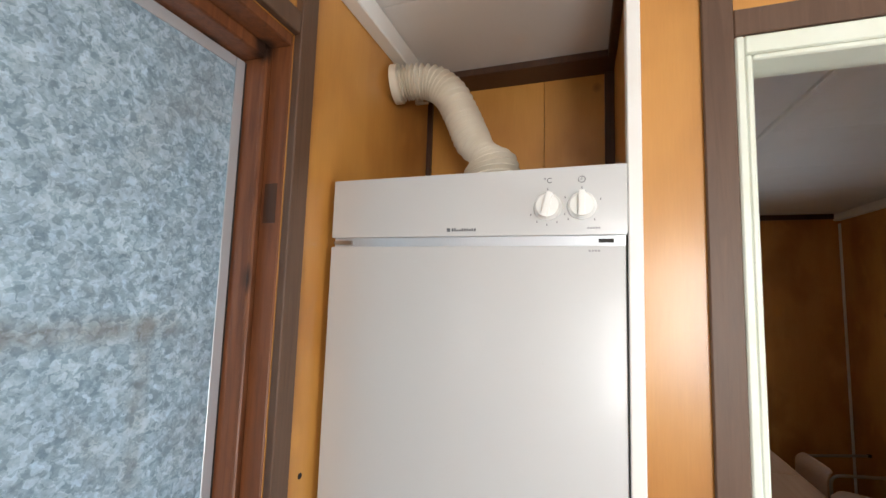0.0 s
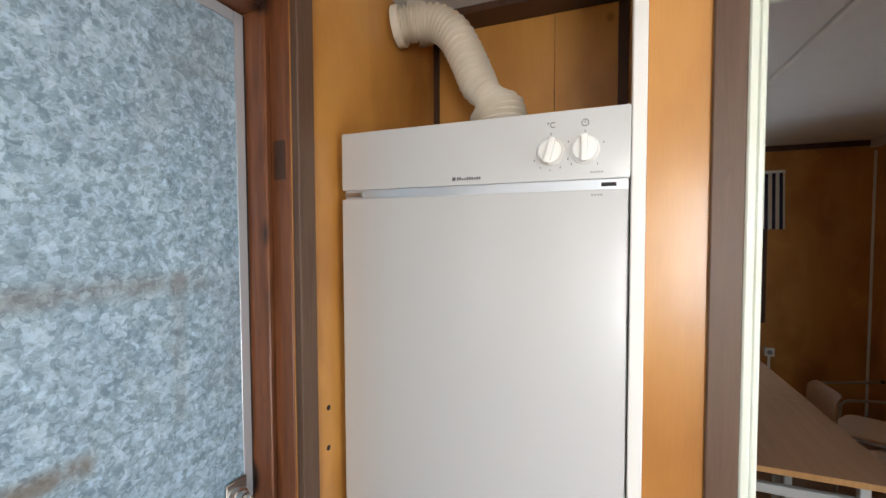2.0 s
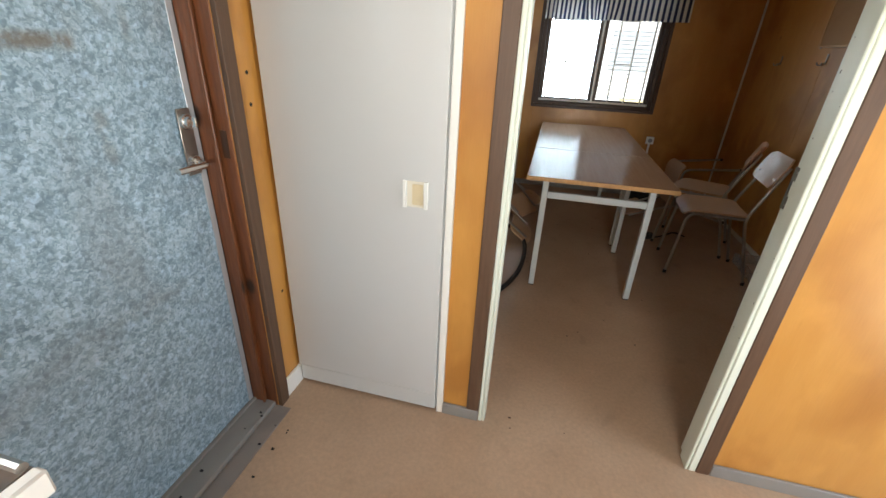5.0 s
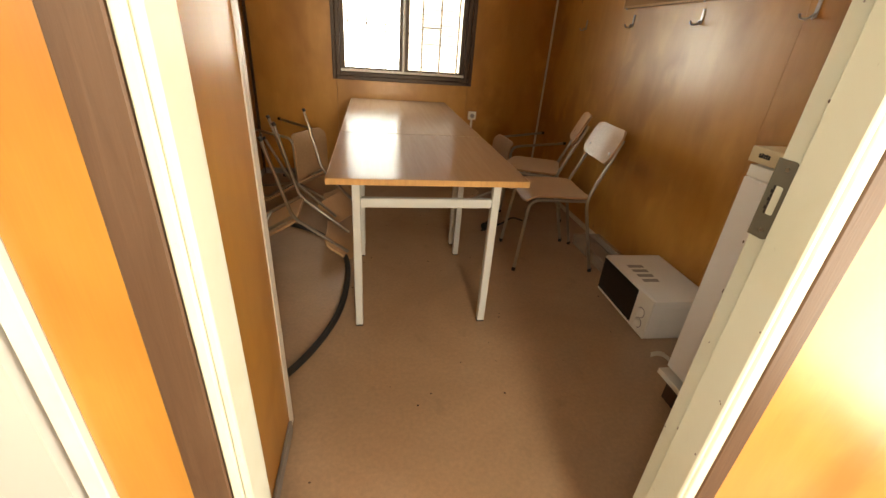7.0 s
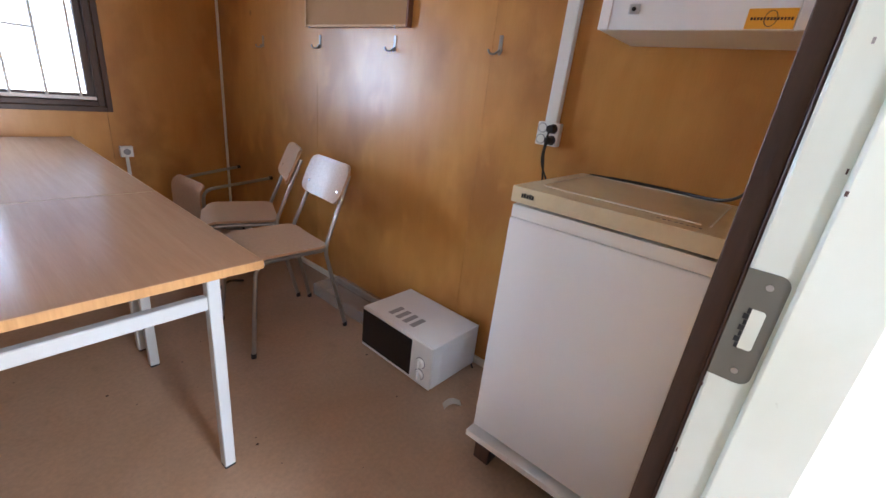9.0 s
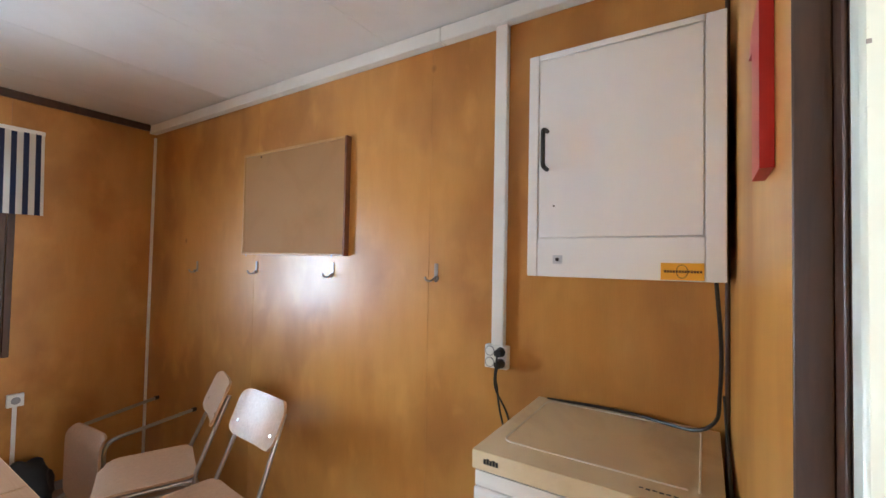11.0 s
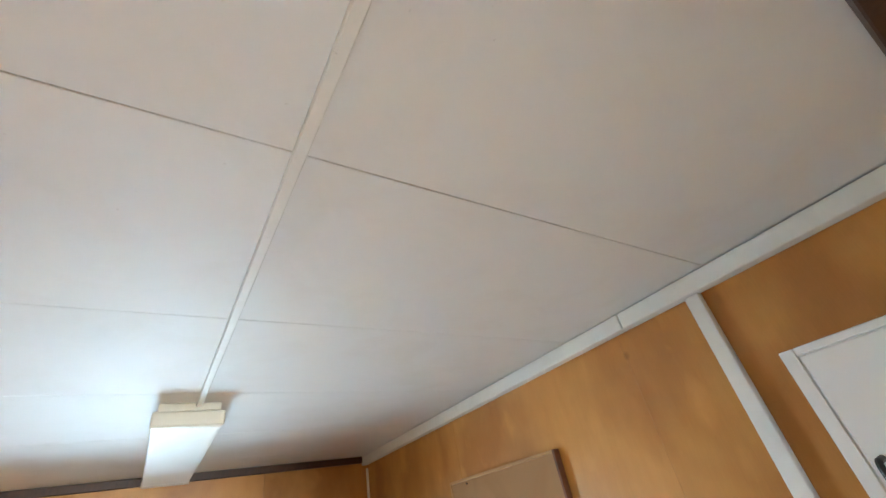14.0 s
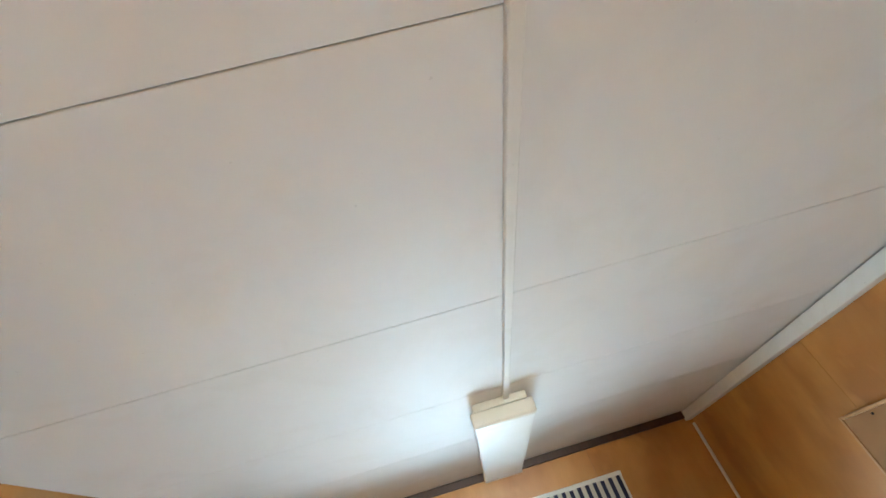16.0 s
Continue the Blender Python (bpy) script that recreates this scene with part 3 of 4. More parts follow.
for y_, z_ in ((-0.062, 1.212), (-0.064, 1.123), (-0.045, 0.46)):
    bm = cyl(bmesh.new(), (W + 0.0002, y_, z_), (W + 0.0012, y_, z_), 0.006, 12)
    solid("screw_hole", bm, SLOT, "dark drilled hole in the plywood beside the cabinet", "hole", "holes beside the cabinet")

# ---- drying cabinet ----
cab = thing("drying_cabinet", "tall white enamelled drying cabinet standing in the niche", "drying cabinet")
CX0, CX1, CT = 0.010, 0.5945, 1.815
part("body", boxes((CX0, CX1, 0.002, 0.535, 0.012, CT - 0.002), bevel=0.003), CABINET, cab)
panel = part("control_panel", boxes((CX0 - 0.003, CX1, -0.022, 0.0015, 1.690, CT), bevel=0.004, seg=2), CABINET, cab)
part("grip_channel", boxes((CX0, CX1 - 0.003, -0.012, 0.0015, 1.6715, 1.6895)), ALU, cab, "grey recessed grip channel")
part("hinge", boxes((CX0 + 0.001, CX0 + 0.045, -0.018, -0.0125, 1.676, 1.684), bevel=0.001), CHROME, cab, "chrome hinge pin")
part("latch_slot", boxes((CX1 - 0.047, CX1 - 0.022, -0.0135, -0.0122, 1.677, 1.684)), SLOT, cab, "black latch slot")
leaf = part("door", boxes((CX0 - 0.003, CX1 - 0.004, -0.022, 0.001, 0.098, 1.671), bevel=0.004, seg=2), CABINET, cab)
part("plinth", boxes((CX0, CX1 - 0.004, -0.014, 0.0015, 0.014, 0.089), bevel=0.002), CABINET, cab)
for ga in (0.462, 0.530):
    part("grip", boxes((ga, ga + 0.012, -0.033, -0.0223, 0.848, 0.934), bevel=0.003, seg=2), PLASTIC, leaf, "white plastic grip bar")
part("grip_inset", boxes((0.4745, 0.5295, -0.0238, -0.0223, 0.850, 0.932)), OLDWHITE, leaf, "cream inset")
part("grip_cup", boxes((0.491, 0.526, -0.0262, -0.0240, 0.858, 0.924), bevel=0.002), BEIGE, leaf, "tan finger cup")
for kx, turn in ((0.461, 14), (0.520, 0)):
    bm = cyl(bmesh.new(), (0, 0, 0), (0, 0, 0.007), 0.0250, 40, 0.0242)
    cyl(bm, (0, 0, 0.0072), (0, 0, 0.016), 0.0232, 40, 0.0200)
    box(bm, -0.0055, 0.0055, -0.0226, 0.0226, 0.010, 0.029, 0.0025, 2)
    k = part("knob", bm, PLASTIC, panel, "white rotary knob")
    k.matrix_local = pose(kx, -0.0222, 1.742, 90, turn, 0)
    for a in (90, 205, 235, 268, 300, 335) if turn else (90, 150, 20, 225, 310):
        dx_, dz_ = 0.033 * math.cos(radians(a)), 0.033 * math.sin(radians(a))
        part("dial_mark", boxes((kx + dx_ - 0.0008, kx + dx_ + 0.0008, -0.0226, -0.0221, 1.742 + dz_ - 0.0018, 1.742 + dz_ + 0.0018)), PRINT, panel)


def lettering(txt, size, m, material, parent, name="lettering"):
    cu = bpy.data.curves.new(name, "FONT")
    cu.body, cu.size, cu.extrude = txt, size, 0.0002
    cu.align_x, cu.align_y = "CENTER", "CENTER"
    tmp = bpy.data.objects.new("tmp", cu)
    scene.collection.objects.link(tmp)
    bpy.context.view_layer.update()
    me = bpy.data.meshes.new_from_object(tmp.evaluated_get(bpy.context.evaluated_depsgraph_get()))
    bpy.data.objects.remove(tmp)
    me.materials.clear()
    me.materials.append(material)
    ob = new(name, me)
    ob.parent = parent
    ob.matrix_local = m
    return ob


lettering("°C", 0.014, pose(0.461, -0.0226, 1.790, 90), PRINT, panel)
bm = tube(bmesh.new(), [(0.520 + 0.0058 * math.cos(a * math.pi / 12), -0.0226, 1.790 + 0.0058 * math.sin(a * math.pi / 12)) for a in range(25)], 0.0006, 5)
box(bm, 0.5196, 0.5204, -0.0228, -0.0222, 1.790, 1.7945)
box(bm, 0.5170, 0.5204, -0.0228, -0.0222, 1.7896, 1.7904)
part("clock_symbol", bm, PRINT, panel)
bm = boxes((0.269, 0.276, -0.0226, -0.0221, 1.699, 1.706))
rng = random.Random(2)
for i in range(10):
    box(bm, 0.279 + i * 0.005, 0.2826 + i * 0.005, -0.0226, -0.0221, 1.6995, 1.703 + rng.uniform(0, 0.003))
part("maker_mark", bm, PRINT, panel, "small dark maker's mark")
fine = part("fine_print", boxes(*[(0.529 + i * 0.0045, 0.5325 + i * 0.0045, -0.0226, -0.0221, 1.7005, 1.7035) for i in range(5)],
                         *[(0.531 + i * 0.005, 0.5345 + i * 0.005, -0.0226, -0.0221, 1.6600, 1.6635) for i in range(4)]), VENTGREY, panel)
tagged(fine, kind="stuff")

# flexible duct on the cabinet
path = smooth_path([(0.300, 0.24, CT - 0.002), (0.300, 0.24, 1.875), (0.285, 0.245, 1.925), (0.240, 0.265, 1.985), (0.205, 0.28, 2.06), (0.165, 0.285, 2.135), (0.115, 0.28, 2.175), (0.055, 0.268, 2.182), (0.012, 0.258, 2.176)], 40)
radii = []
for i in range(len(path)):
    k = i / len(path)
    bulge = 0.0445 - 0.010 * math.exp(-((k - 0.30) / 0.045) ** 2) + 0.021 * math.exp(-((k - 0.165) / 0.075) ** 4)
    radii.append(bulge + 0.0066 * math.sin(i * 0.7) + 0.002 * noise.noise(Vector((i * 0.11, 0, 0))))
duct = thing("exhaust_duct", "cream ribbed flexible exhaust duct on the cabinet", "duct")
part("hose", tube(bmesh.new(), path, radii, 26), DUCT, duct)
part("base_collar", cyl(bmesh.new(), (0.300, 0.24, CT - 0.0015), (0.300, 0.24, CT + 0.012), 0.066, 28), OLDWHITE, duct, "smooth plastic collar")
part("wall_collar", cyl(bmesh.new(), (0.0, 0.256, 2.175), (0.02, 0.259, 2.177), 0.056, 28), OLDWHITE, duct, "smooth plastic collar")
# nozzle on the back of the duct, fixed to the trunking
solid("duct_bracket", boxes((0.005, 0.030, 0.40, 0.412, 2.18, H - 0.064), (0.005, 0.05, 0.4005, 0.4115, 2.18, 2.186), bevel=0.002), OLDWHITE, "cream plastic bracket below the trunking", "bracket")

# trunkings
structure("trunking_1", boxes((W + 0.0005, W + 0.04, S, 0.46, H - 0.062, H - 0.004), bevel=0.003), WHITE, "white cable trunking along the ceiling", category="trunking")
structure("trunking_2", boxes((E - 0.045, E - 0.0005, P1 + 0.031, 1.0285, H - 0.061, H - 0.005), (E - 0.045, E - 0.0005, 1.0315, N - 0.001, H - 0.061, H - 0.005), bevel=0.003), WHITE,
          "white cable trunking along the ceiling", category="trunking")
structure("trunking_3", boxes((E - 0.028, E - 0.0005, 0.757, 0.802, 1.115, H - 0.0615), bevel=0.003), WHITE, "white upright cable trunking", category="trunking")
structure("trunking_4", boxes((1.246, 1.266, P1 + 0.031, 2.0, H - 0.016, H - 0.0005), bevel=0.002), WHITE, "narrow white cable cover on the ceiling", category="trunking")

# ---- ceiling lamp ----
lamp = thing("ceiling_light", "switched-off fluorescent ceiling light with white plastic cover", "lamp")
LX0, LX1, LY_0, LY_1, LZ = 1.121, 1.342, 1.972, 3.235, 2.222
part("base", boxes((LX0 + 0.012, LX1 - 0.012, LY_0 + 0.012, LY_1 - 0.01, H - 0.03, H - 0.0005), bevel=0.004), OLDWHITE, lamp)
part("cover", boxes((LX0, LX1, LY_0 + 0.035, LY_1 - 0.035, LZ, H - 0.031), bevel=0.022, seg=4), PLASTIC, lamp, "white ribbed plastic cover")
for ya, yb in ((LY_0, LY_0 + 0.036), (LY_1 - 0.036, LY_1)):
    part("end_cap", boxes((LX0 - 0.003, LX1 + 0.003, ya, yb, LZ - 0.002, H - 0.03), bevel=0.016, seg=3), OLDWHITE, lamp, "cream end cap")

# ---- window ----
win = tagged(new("window_1"), "two-light window in a dark brown frame, lit from outside", "window", kind="structure")
FD0, FD1 = N - 0.020, N + 0.10
part("casing", boxes((0.635, WX0, FD0, N - 0.0006, 0.825, 2.01), (WX1, 1.815, FD0, N - 0.0006, 0.825, 2.01), (WX0, WX1, FD0, N - 0.0006, 0.825, WZ0), (WX0, WX1, FD0, N - 0.0006, WZ1, 2.01), bevel=0.003), DARK, win)
part("window_frame", boxes((WX0, WX0 + 0.035, N, FD1, WZ0, WZ1), (WX1 - 0.035, WX1, N, FD1, WZ0, WZ1), (WX0 + 0.0352, WX1 - 0.0352, N, FD1, WZ0, WZ0 + 0.03), (WX0 + 0.0352, WX1 - 0.0352, N, FD1, WZ1 - 0.03, WZ1), bevel=0.003), DARK, win)
MX = 1.224
for xa, xb in ((WX0 + 0.036, MX - 0.006), (MX + 0.006, WX1 - 0.036)):
    za, zb = WZ0 + 0.031, WZ1 - 0.031
    sash = part("sash", boxes((xa, xa + 0.034, N + 0.045, N + 0.085, za, zb), (xb - 0.034, xb, N + 0.045, N + 0.085, za, zb), (xa + 0.0342, xb - 0.0342, N + 0.045, N + 0.085, za, za + 0.035), (xa + 0.0342, xb - 0.0342, N + 0.045, N + 0.085, zb - 0.035, zb), bevel=0.003), DARK, win)
    pane = part("pane", boxes((xa + 0.03, xb - 0.03, N + 0.062, N + 0.066, za + 0.03, zb - 0.03)), GLASS, sash)
    pane.visible_shadow = False
part("mullion", boxes((MX - 0.0055, MX + 0.0055, N + 0.03, FD1, WZ0 + 0.031, WZ1 - 0.031)), DARK, win)
grille = thing("window_grille", "thin white steel security grille inside the window", "grille")
part("lower_rail", boxes((WX0 + 0.036, WX1 - 0.036, N + 0.012, N + 0.024, WZ0 + 0.034, WZ0 + 0.054), bevel=0.002), WHITE, grille)
part("upper_rail", boxes((WX0 + 0.036, WX1 - 0.036, N + 0.012, N + 0.024, WZ1 - 0.054, WZ1 - 0.034), bevel=0.002), WHITE, grille)
for zc in (1.255, 1.62):
    for xa, xb in ((0.755, 1.07), (1.37, 1.53)):
        part("cross_bar", cyl(bmesh.new(), (xa, N + 0.016, zc), (xb, N + 0.016, zc), 0.006, 6), WHITE, grille)
for i in range(7):
    xc = 0.765 + 0.152 * i
    part("bar", cyl(bmesh.new(), (xc, N + 0.018, WZ0 + 0.05), (xc, N + 0.018, WZ1 - 0.05), 0.007 if i != 3 else 0.010, 8), WHITE, grille)
blind = thing("venetian_blind", "white venetian blind lowered outside one sash", "blind")
n = 26
for i in range(n):
    z = WZ0 + 0.09 + i * (WZ1 - WZ0 - 0.16) / n
    bm = boxes((MX + 0.045, WX1 - 0.073, -0.008, 0.008, -0.0015, 0.0015))
    s_ = part("slat", bm, PLASTIC, blind, smooth=False)
    s_.location, s_.rotation_euler = (0, N + 0.095, z), (radians(7), 0, 0)
part("head_rail", boxes((MX + 0.044, WX1 - 0.072, N + 0.086, N + 0.104, WZ1 - 0.085, WZ1 - 0.066)), PLASTIC, blind)

# curtain valance: bunched to the west, flat to the east
bm = bmesh.new()
uvl = bm.loops.layers.uv.new("UVMap")
cols, rows_ = 220, 14
grid, us = [], []
u = 0.0
px_ = None
CZ0, CZ1 = 1.615, 2.075
for i in range(cols + 1):
    t = i / cols
    x = 0.675 + 1.235 * t
    bunch = max(0.0, 1 - max(0.0, (t - 0.42) / 0.14)) if t > 0.42 else 1.0
    fold = bunch * (0.018 * math.sin(t * 92 + 2 * math.sin(t * 17)) + 0.008 * math.sin(t * 211))
    gather = 0.02 * math.exp(-((t - 0.33) / 0.05) ** 2) + 0.018 * math.exp(-((t - 0.5) / 0.035) ** 2)
    flat = (1 - bunch) * 0.004 * math.sin(t * 40)
    col = []
    for j in range(rows_ + 1):
        s = j / rows_
        z = CZ1 + (CZ0 - CZ1) * s
        amp = 0.35 + 0.65 * s
        lean = 0.012 * s * (t - 0.5) - gather * 1.6 * math.sin(s * 3.1) * (1 if t < 0.42 else -0.7)
        zz = z + 0.6 * gather * (1 - s) + 0.006 * math.sin(t * 30) * s * bunch
        col.append(Vector((x + lean, N - 0.055 - fold * amp - gather - flat - 0.01 * s, zz)))
    if px_ is not None:
        u += (col[7] - px_).length
    px_ = col[7]
    us.append(u)
    grid.append([bm.verts.new(p) for p in col])
for i in range(cols):
    for j in range(rows_):
        f = bm.faces.new((grid[i][j], grid[i + 1][j], grid[i + 1][j + 1], grid[i][j + 1]))
        for lp, (a, b) in zip(f.loops, ((i, j), (i + 1, j), (i + 1, j + 1), (i, j + 1))):
            lp[uvl].uv = (us[a] / 0.049, b / rows_)
cur = thing("curtain_valance", "navy and white striped cotton valance, bunched at one end", "curtain")
part("cloth", bm, STRIPE, cur)
part("rod", boxes((0.665, 1.915, N - 0.052, N - 0.040, 2.070, 2.098), bevel=0.003), WHITE, cur, "flat white curtain rail")
for xb in (0.70, 1.30, 1.88):
    part("bracket", boxes((xb - 0.01, xb + 0.01, N - 0.0398, N - 0.0005, 2.075, 2.092)), WHITE, cur)

# ---- tables ----


def table(y0, y1):
    t = thing("folding_table", "wood-grain laminate table on pale grey steel legs", "table", group="tables pushed together")
    x0, x1, zt = 0.787, 1.562, 0.702
    part("tabletop", boxes((x0 + 0.0025, x1 - 0.0025, y0 + 0.0025, y1 - 0.0025, zt - 0.024, zt)), LAMINATE, t, smooth=False)
    part("edge_band", boxes((x0, x1, y0, y0 + 0.0023, zt - 0.0235, zt - 0.001), (x0, x1, y1 - 0.0023, y1, zt - 0.0235, zt - 0.001),
                            (x0, x0 + 0.0023, y0 + 0.0024, y1 - 0.0024, zt - 0.0235, zt - 0.001), (x1 - 0.0023, x1, y0 + 0.0024, y1 - 0.0024, zt - 0.0235, zt - 0.001)), EDGE, t, "light wood edge band")
    for yl in (y0 + 0.07, y1 - 0.07):
        for xl in (0.893, 1.452):
            part("leg", boxes((xl - 0.0165, xl + 0.0165, yl - 0.0165, yl + 0.0165, 0.006, zt - 0.0245), bevel=0.003), LEGPAINT, t)
            part("foot", boxes((xl - 0.0155, xl + 0.0155, yl - 0.0155, yl + 0.0155, 0.0, 0.0058)), BLACK, t)
        part("crossbar", boxes((0.893 + 0.0168, 1.452 - 0.0168, yl - 0.013, yl + 0.013, 0.568, 0.606), bevel=0.003), LEGPAINT, t)
    for xl in (0.93, 1.41):
        part("rail", boxes((xl - 0.012, xl + 0.012, y0 + 0.09, y1 - 0.09, zt - 0.05, zt - 0.0245), bevel=0.002), LEGPAINT, t)
    return t


table(1.08, 1.889)
table(1.892, 3.25)

# ---- chairs ----


def curved_panel(w, d, thick, curve, rnd, drop=0.0):
    """A rounded board in x and y, bent across its width, its front edge rolled down."""
    bm = bmesh.new()
    nx, ny = 16, 14
    top, low = [], []
    for i in range(nx + 1):
        a = -1 + 2 * i / nx
        rt, rl = [], []
        for j in range(ny + 1):
            b_ = -1 + 2 * j / ny
            x_, y_ = a * w / 2, b_ * d / 2
            k = max(0, abs(a) - (1 - 2 * rnd / w)) * w / 2
            l = max(0, abs(b_) - (1 - 2 * rnd / d)) * d / 2
            if k > 0 and l > 0:
                m_ = max(k, l)
                h_ = math.hypot(k, l)
                x_ -= math.copysign(k - k * m_ / h_, a)
                y_ -= math.copysign(l - l * m_ / h_, b_)
            z_ = curve * (a * a) - drop * max(0, -b_ - 0.55) ** 2 * 5
            rt.append(bm.verts.new((x_, y_, z_)))
            rl.append(bm.verts.new((x_, y_, z_ - thick)))
        top.append(rt)
        low.append(rl)
    for i in range(nx):
        for j in range(ny):
            bm.faces.new((top[i][j], top[i + 1][j], top[i + 1][j + 1], top[i][j + 1]))
            bm.faces.new((low[i][j + 1], low[i + 1][j + 1], low[i + 1][j], low[i][j]))
    for i in range(nx):
        for j in (0, ny):
            bm.faces.new((top[i][j], low[i][j], low[i + 1][j], top[i + 1][j]))
    for j in range(ny):
        for i in (0, nx):
            bm.faces.new((top[i][j], top[i][j + 1], low[i][j + 1], low[i][j]))
    return bm


def chair():
    c = thing("stacking_chair", "chrome tube chair with worn birch veneer seat and back", "chair", group="canteen chairs")
    part("seat", curved_panel(0.365, 0.365, 0.011, 0.006, 0.05, 0.03), SEATPLY, c).location = (0, -0.015, 0.452)
    back = part("backrest", curved_panel(0.350, 0.195, 0.011, 0.022, 0.055), SEATPLY, c)
    back.matrix_local = pose(0, 0.258, 0.722, 67, 0, 0)
    for sx in (-1, 1):
        part("rear_leg", tube(bmesh.new(), fillet([(sx * 0.185, 0.258, 0.008), (sx * 0.165, 0.150, 0.43), (sx * 0.138, 0.287, 0.765)], 0.05), 0.0095, 10), CHROME, c)
        part("front_leg", tube(bmesh.new(), fillet([(sx * 0.195, -0.205, 0.008), (sx * 0.165, -0.165, 0.428), (sx * 0.158, 0.150, 0.428)], 0.06), 0.0095, 10), CHROME, c)
        for fy, fx in ((0.258, 0.185), (-0.205, 0.195)):
            part("foot", cyl(bmesh.new(), (sx * fx, fy, 0.0), (sx * fx, fy, 0.022), 0.0115, 10), BLACK, c)
        part("bolt", cyl(bmesh.new(), (sx * 0.13, 0.232, 0.690), (sx * 0.13, 0.228, 0.692), 0.006, 10), POLISHED, c)
    part("stretcher", cyl(bmesh.new(), (-0.165, -0.05, 0.428), (0.165, -0.05, 0.428), 0.0075, 8), CHROME, c)
    return c


first = chair()
first.matrix_world = pose(1.985, 1.785, 0, 0, 0, -95)
copy_thing(first, pose(2.048, 2.26, 0, 0, 0, -113))


def upturned(x, y, azimuth, tip=0.0):
    """The pose of a chair turned over onto the top of its back and its seat's front edge, tipped further on its back."""
    a, k = radians(azimuth), radians(36.9 - tip)
    d, n = Vector((math.cos(a), math.sin(a), 0)), Vector((0, 0, 1))
    yv, zv = math.cos(k) * d + math.sin(k) * n, math.sin(k) * d - math.cos(k) * n
    m = Matrix((yv.cross(zv), yv, zv)).transposed()
    return Matrix.Translation(Vector((x, y, 0.004)) - m @ Vector((0, 0.297, 0.815))) @ m.to_4x4()


tagged(copy_thing(first, upturned(0.84, 1.92, 2, 8)), "upturned chrome tube chair resting on its back")
tagged(copy_thing(first, upturned(0.80, 2.42, -28, 4)), "upturned chrome tube chair tangled with another")


def on_its_back(x, y, azimuth):
    """The pose of a chair lying on its back: its seat upright, centred at x and y, its feet towards the azimuth."""
    a = radians(azimuth)
    zv, yv = Vector((-math.cos(a), -math.sin(a), 0)), Vector((0, 0, -1))
    m = Matrix((yv.cross(zv), yv, zv)).transposed()
    return Matrix.Translation(Vector((x, y, 0.316)) - zv * 0.445) @ m.to_4x4()


tagged(copy_thing(first, on_its_back(0.50, 2.80, 150)), "chrome tube chair lying on its back in the corner")
tagged(copy_thing(first, on_its_back(1.98, 2.82, 4)), "chrome tube chair lying on its back by the wall")

# hose, straps and scraps
hose = smooth_path([(0.30, 0.80, 0.016), (0.48, 0.76, 0.016), (0.60, 0.80, 0.016), (0.715, 0.98, 0.016), (0.795, 1.22, 0.016), (0.82, 1.50, 0.016), (0.80, 1.75, 0.02), (0.72, 1.95, 0.016), (0.55, 2.15, 0.016), (0.3, 2.3, 0.016)], 10)
solid("hose", tube(bmesh.new(), hose, 0.0145, 12), RUBBER, "thick black rubber hose curving over the floor", "hose")
bm = tube(bmesh.new(), smooth_path([(1.70, 2.15, 0.008), (1.78, 2.20, 0.012), (1.86, 2.22, 0.03), (1.96, 2.29, 0.045), (2.06, 2.33, 0.008)], 6), 0.007, 8)
solid("strap", bm, RUBBER, "black cable end lying under the chair", "cable")
bm = bmesh.new()
cyl(bm, (1.72, 2.17, 0.028), (1.745, 2.185, 0.028), 0.028, 18)
cyl(bm, (1.752, 2.19, 0.028), (1.777, 2.205, 0.028), 0.028, 18)
box(bm, 1.735, 1.762, 2.165, 2.20, 0.03, 0.062, 0.006)
solid("castor", bm, BLACK, "loose black twin castor under the table", "castor")


rng = random.Random(8)
bm = bmesh.new()
for px, py in [(1.454, 0.862), (1.305, 0.865), (1.56, 1.19), (1.55, 1.16)] + [(rng.uniform(0.75, 2.3), rng.uniform(-0.9, 2.9)) for _ in range(46)]:
    r = rng.uniform(0.0015, 0.005)
    box(bm, px - r, px + r, py - r * 0.6, py + r * 0.6, 0.0003, 0.0003 + r * 0.5)
tagged(solid("crumbs", bm, DARK, "dark crumbs scattered over the vinyl floor", "dirt"), kind="stuff")


def scrap(x, y, rot, w, l, seed):
    rng = random.Random(seed)
    bm = bmesh.new()
    n_ = 7
    rows2 = []
    for i in range(n_):
        t = i / (n_ - 1)
        wob = rng.uniform(-0.003, 0.003)
        z_ = 0.002 + 0.012 * math.sin(t * 3.1) ** 2
        rows2.append([bm.verts.new((t * l - l / 2, s_ * w / 2 + wob + 0.012 * math.sin(t * 2.6), z_ + (0.004 if s_ > 0 else 0))) for s_ in (-1, 1)])
    for a, b in zip(rows2, rows2[1:]):
        bm.faces.new((a[0], a[1], b[1], b[0]))
    bmesh.ops.solidify(bm, geom=bm.faces, thickness=0.0012)
    ob = solid("paper_scrap", bm, PAPER, "torn off-white paper scrap curling on the floor", "paper", "scraps on the floor")
    ob.matrix_world = pose(x, y, 0.0005, 0, 0, rot)


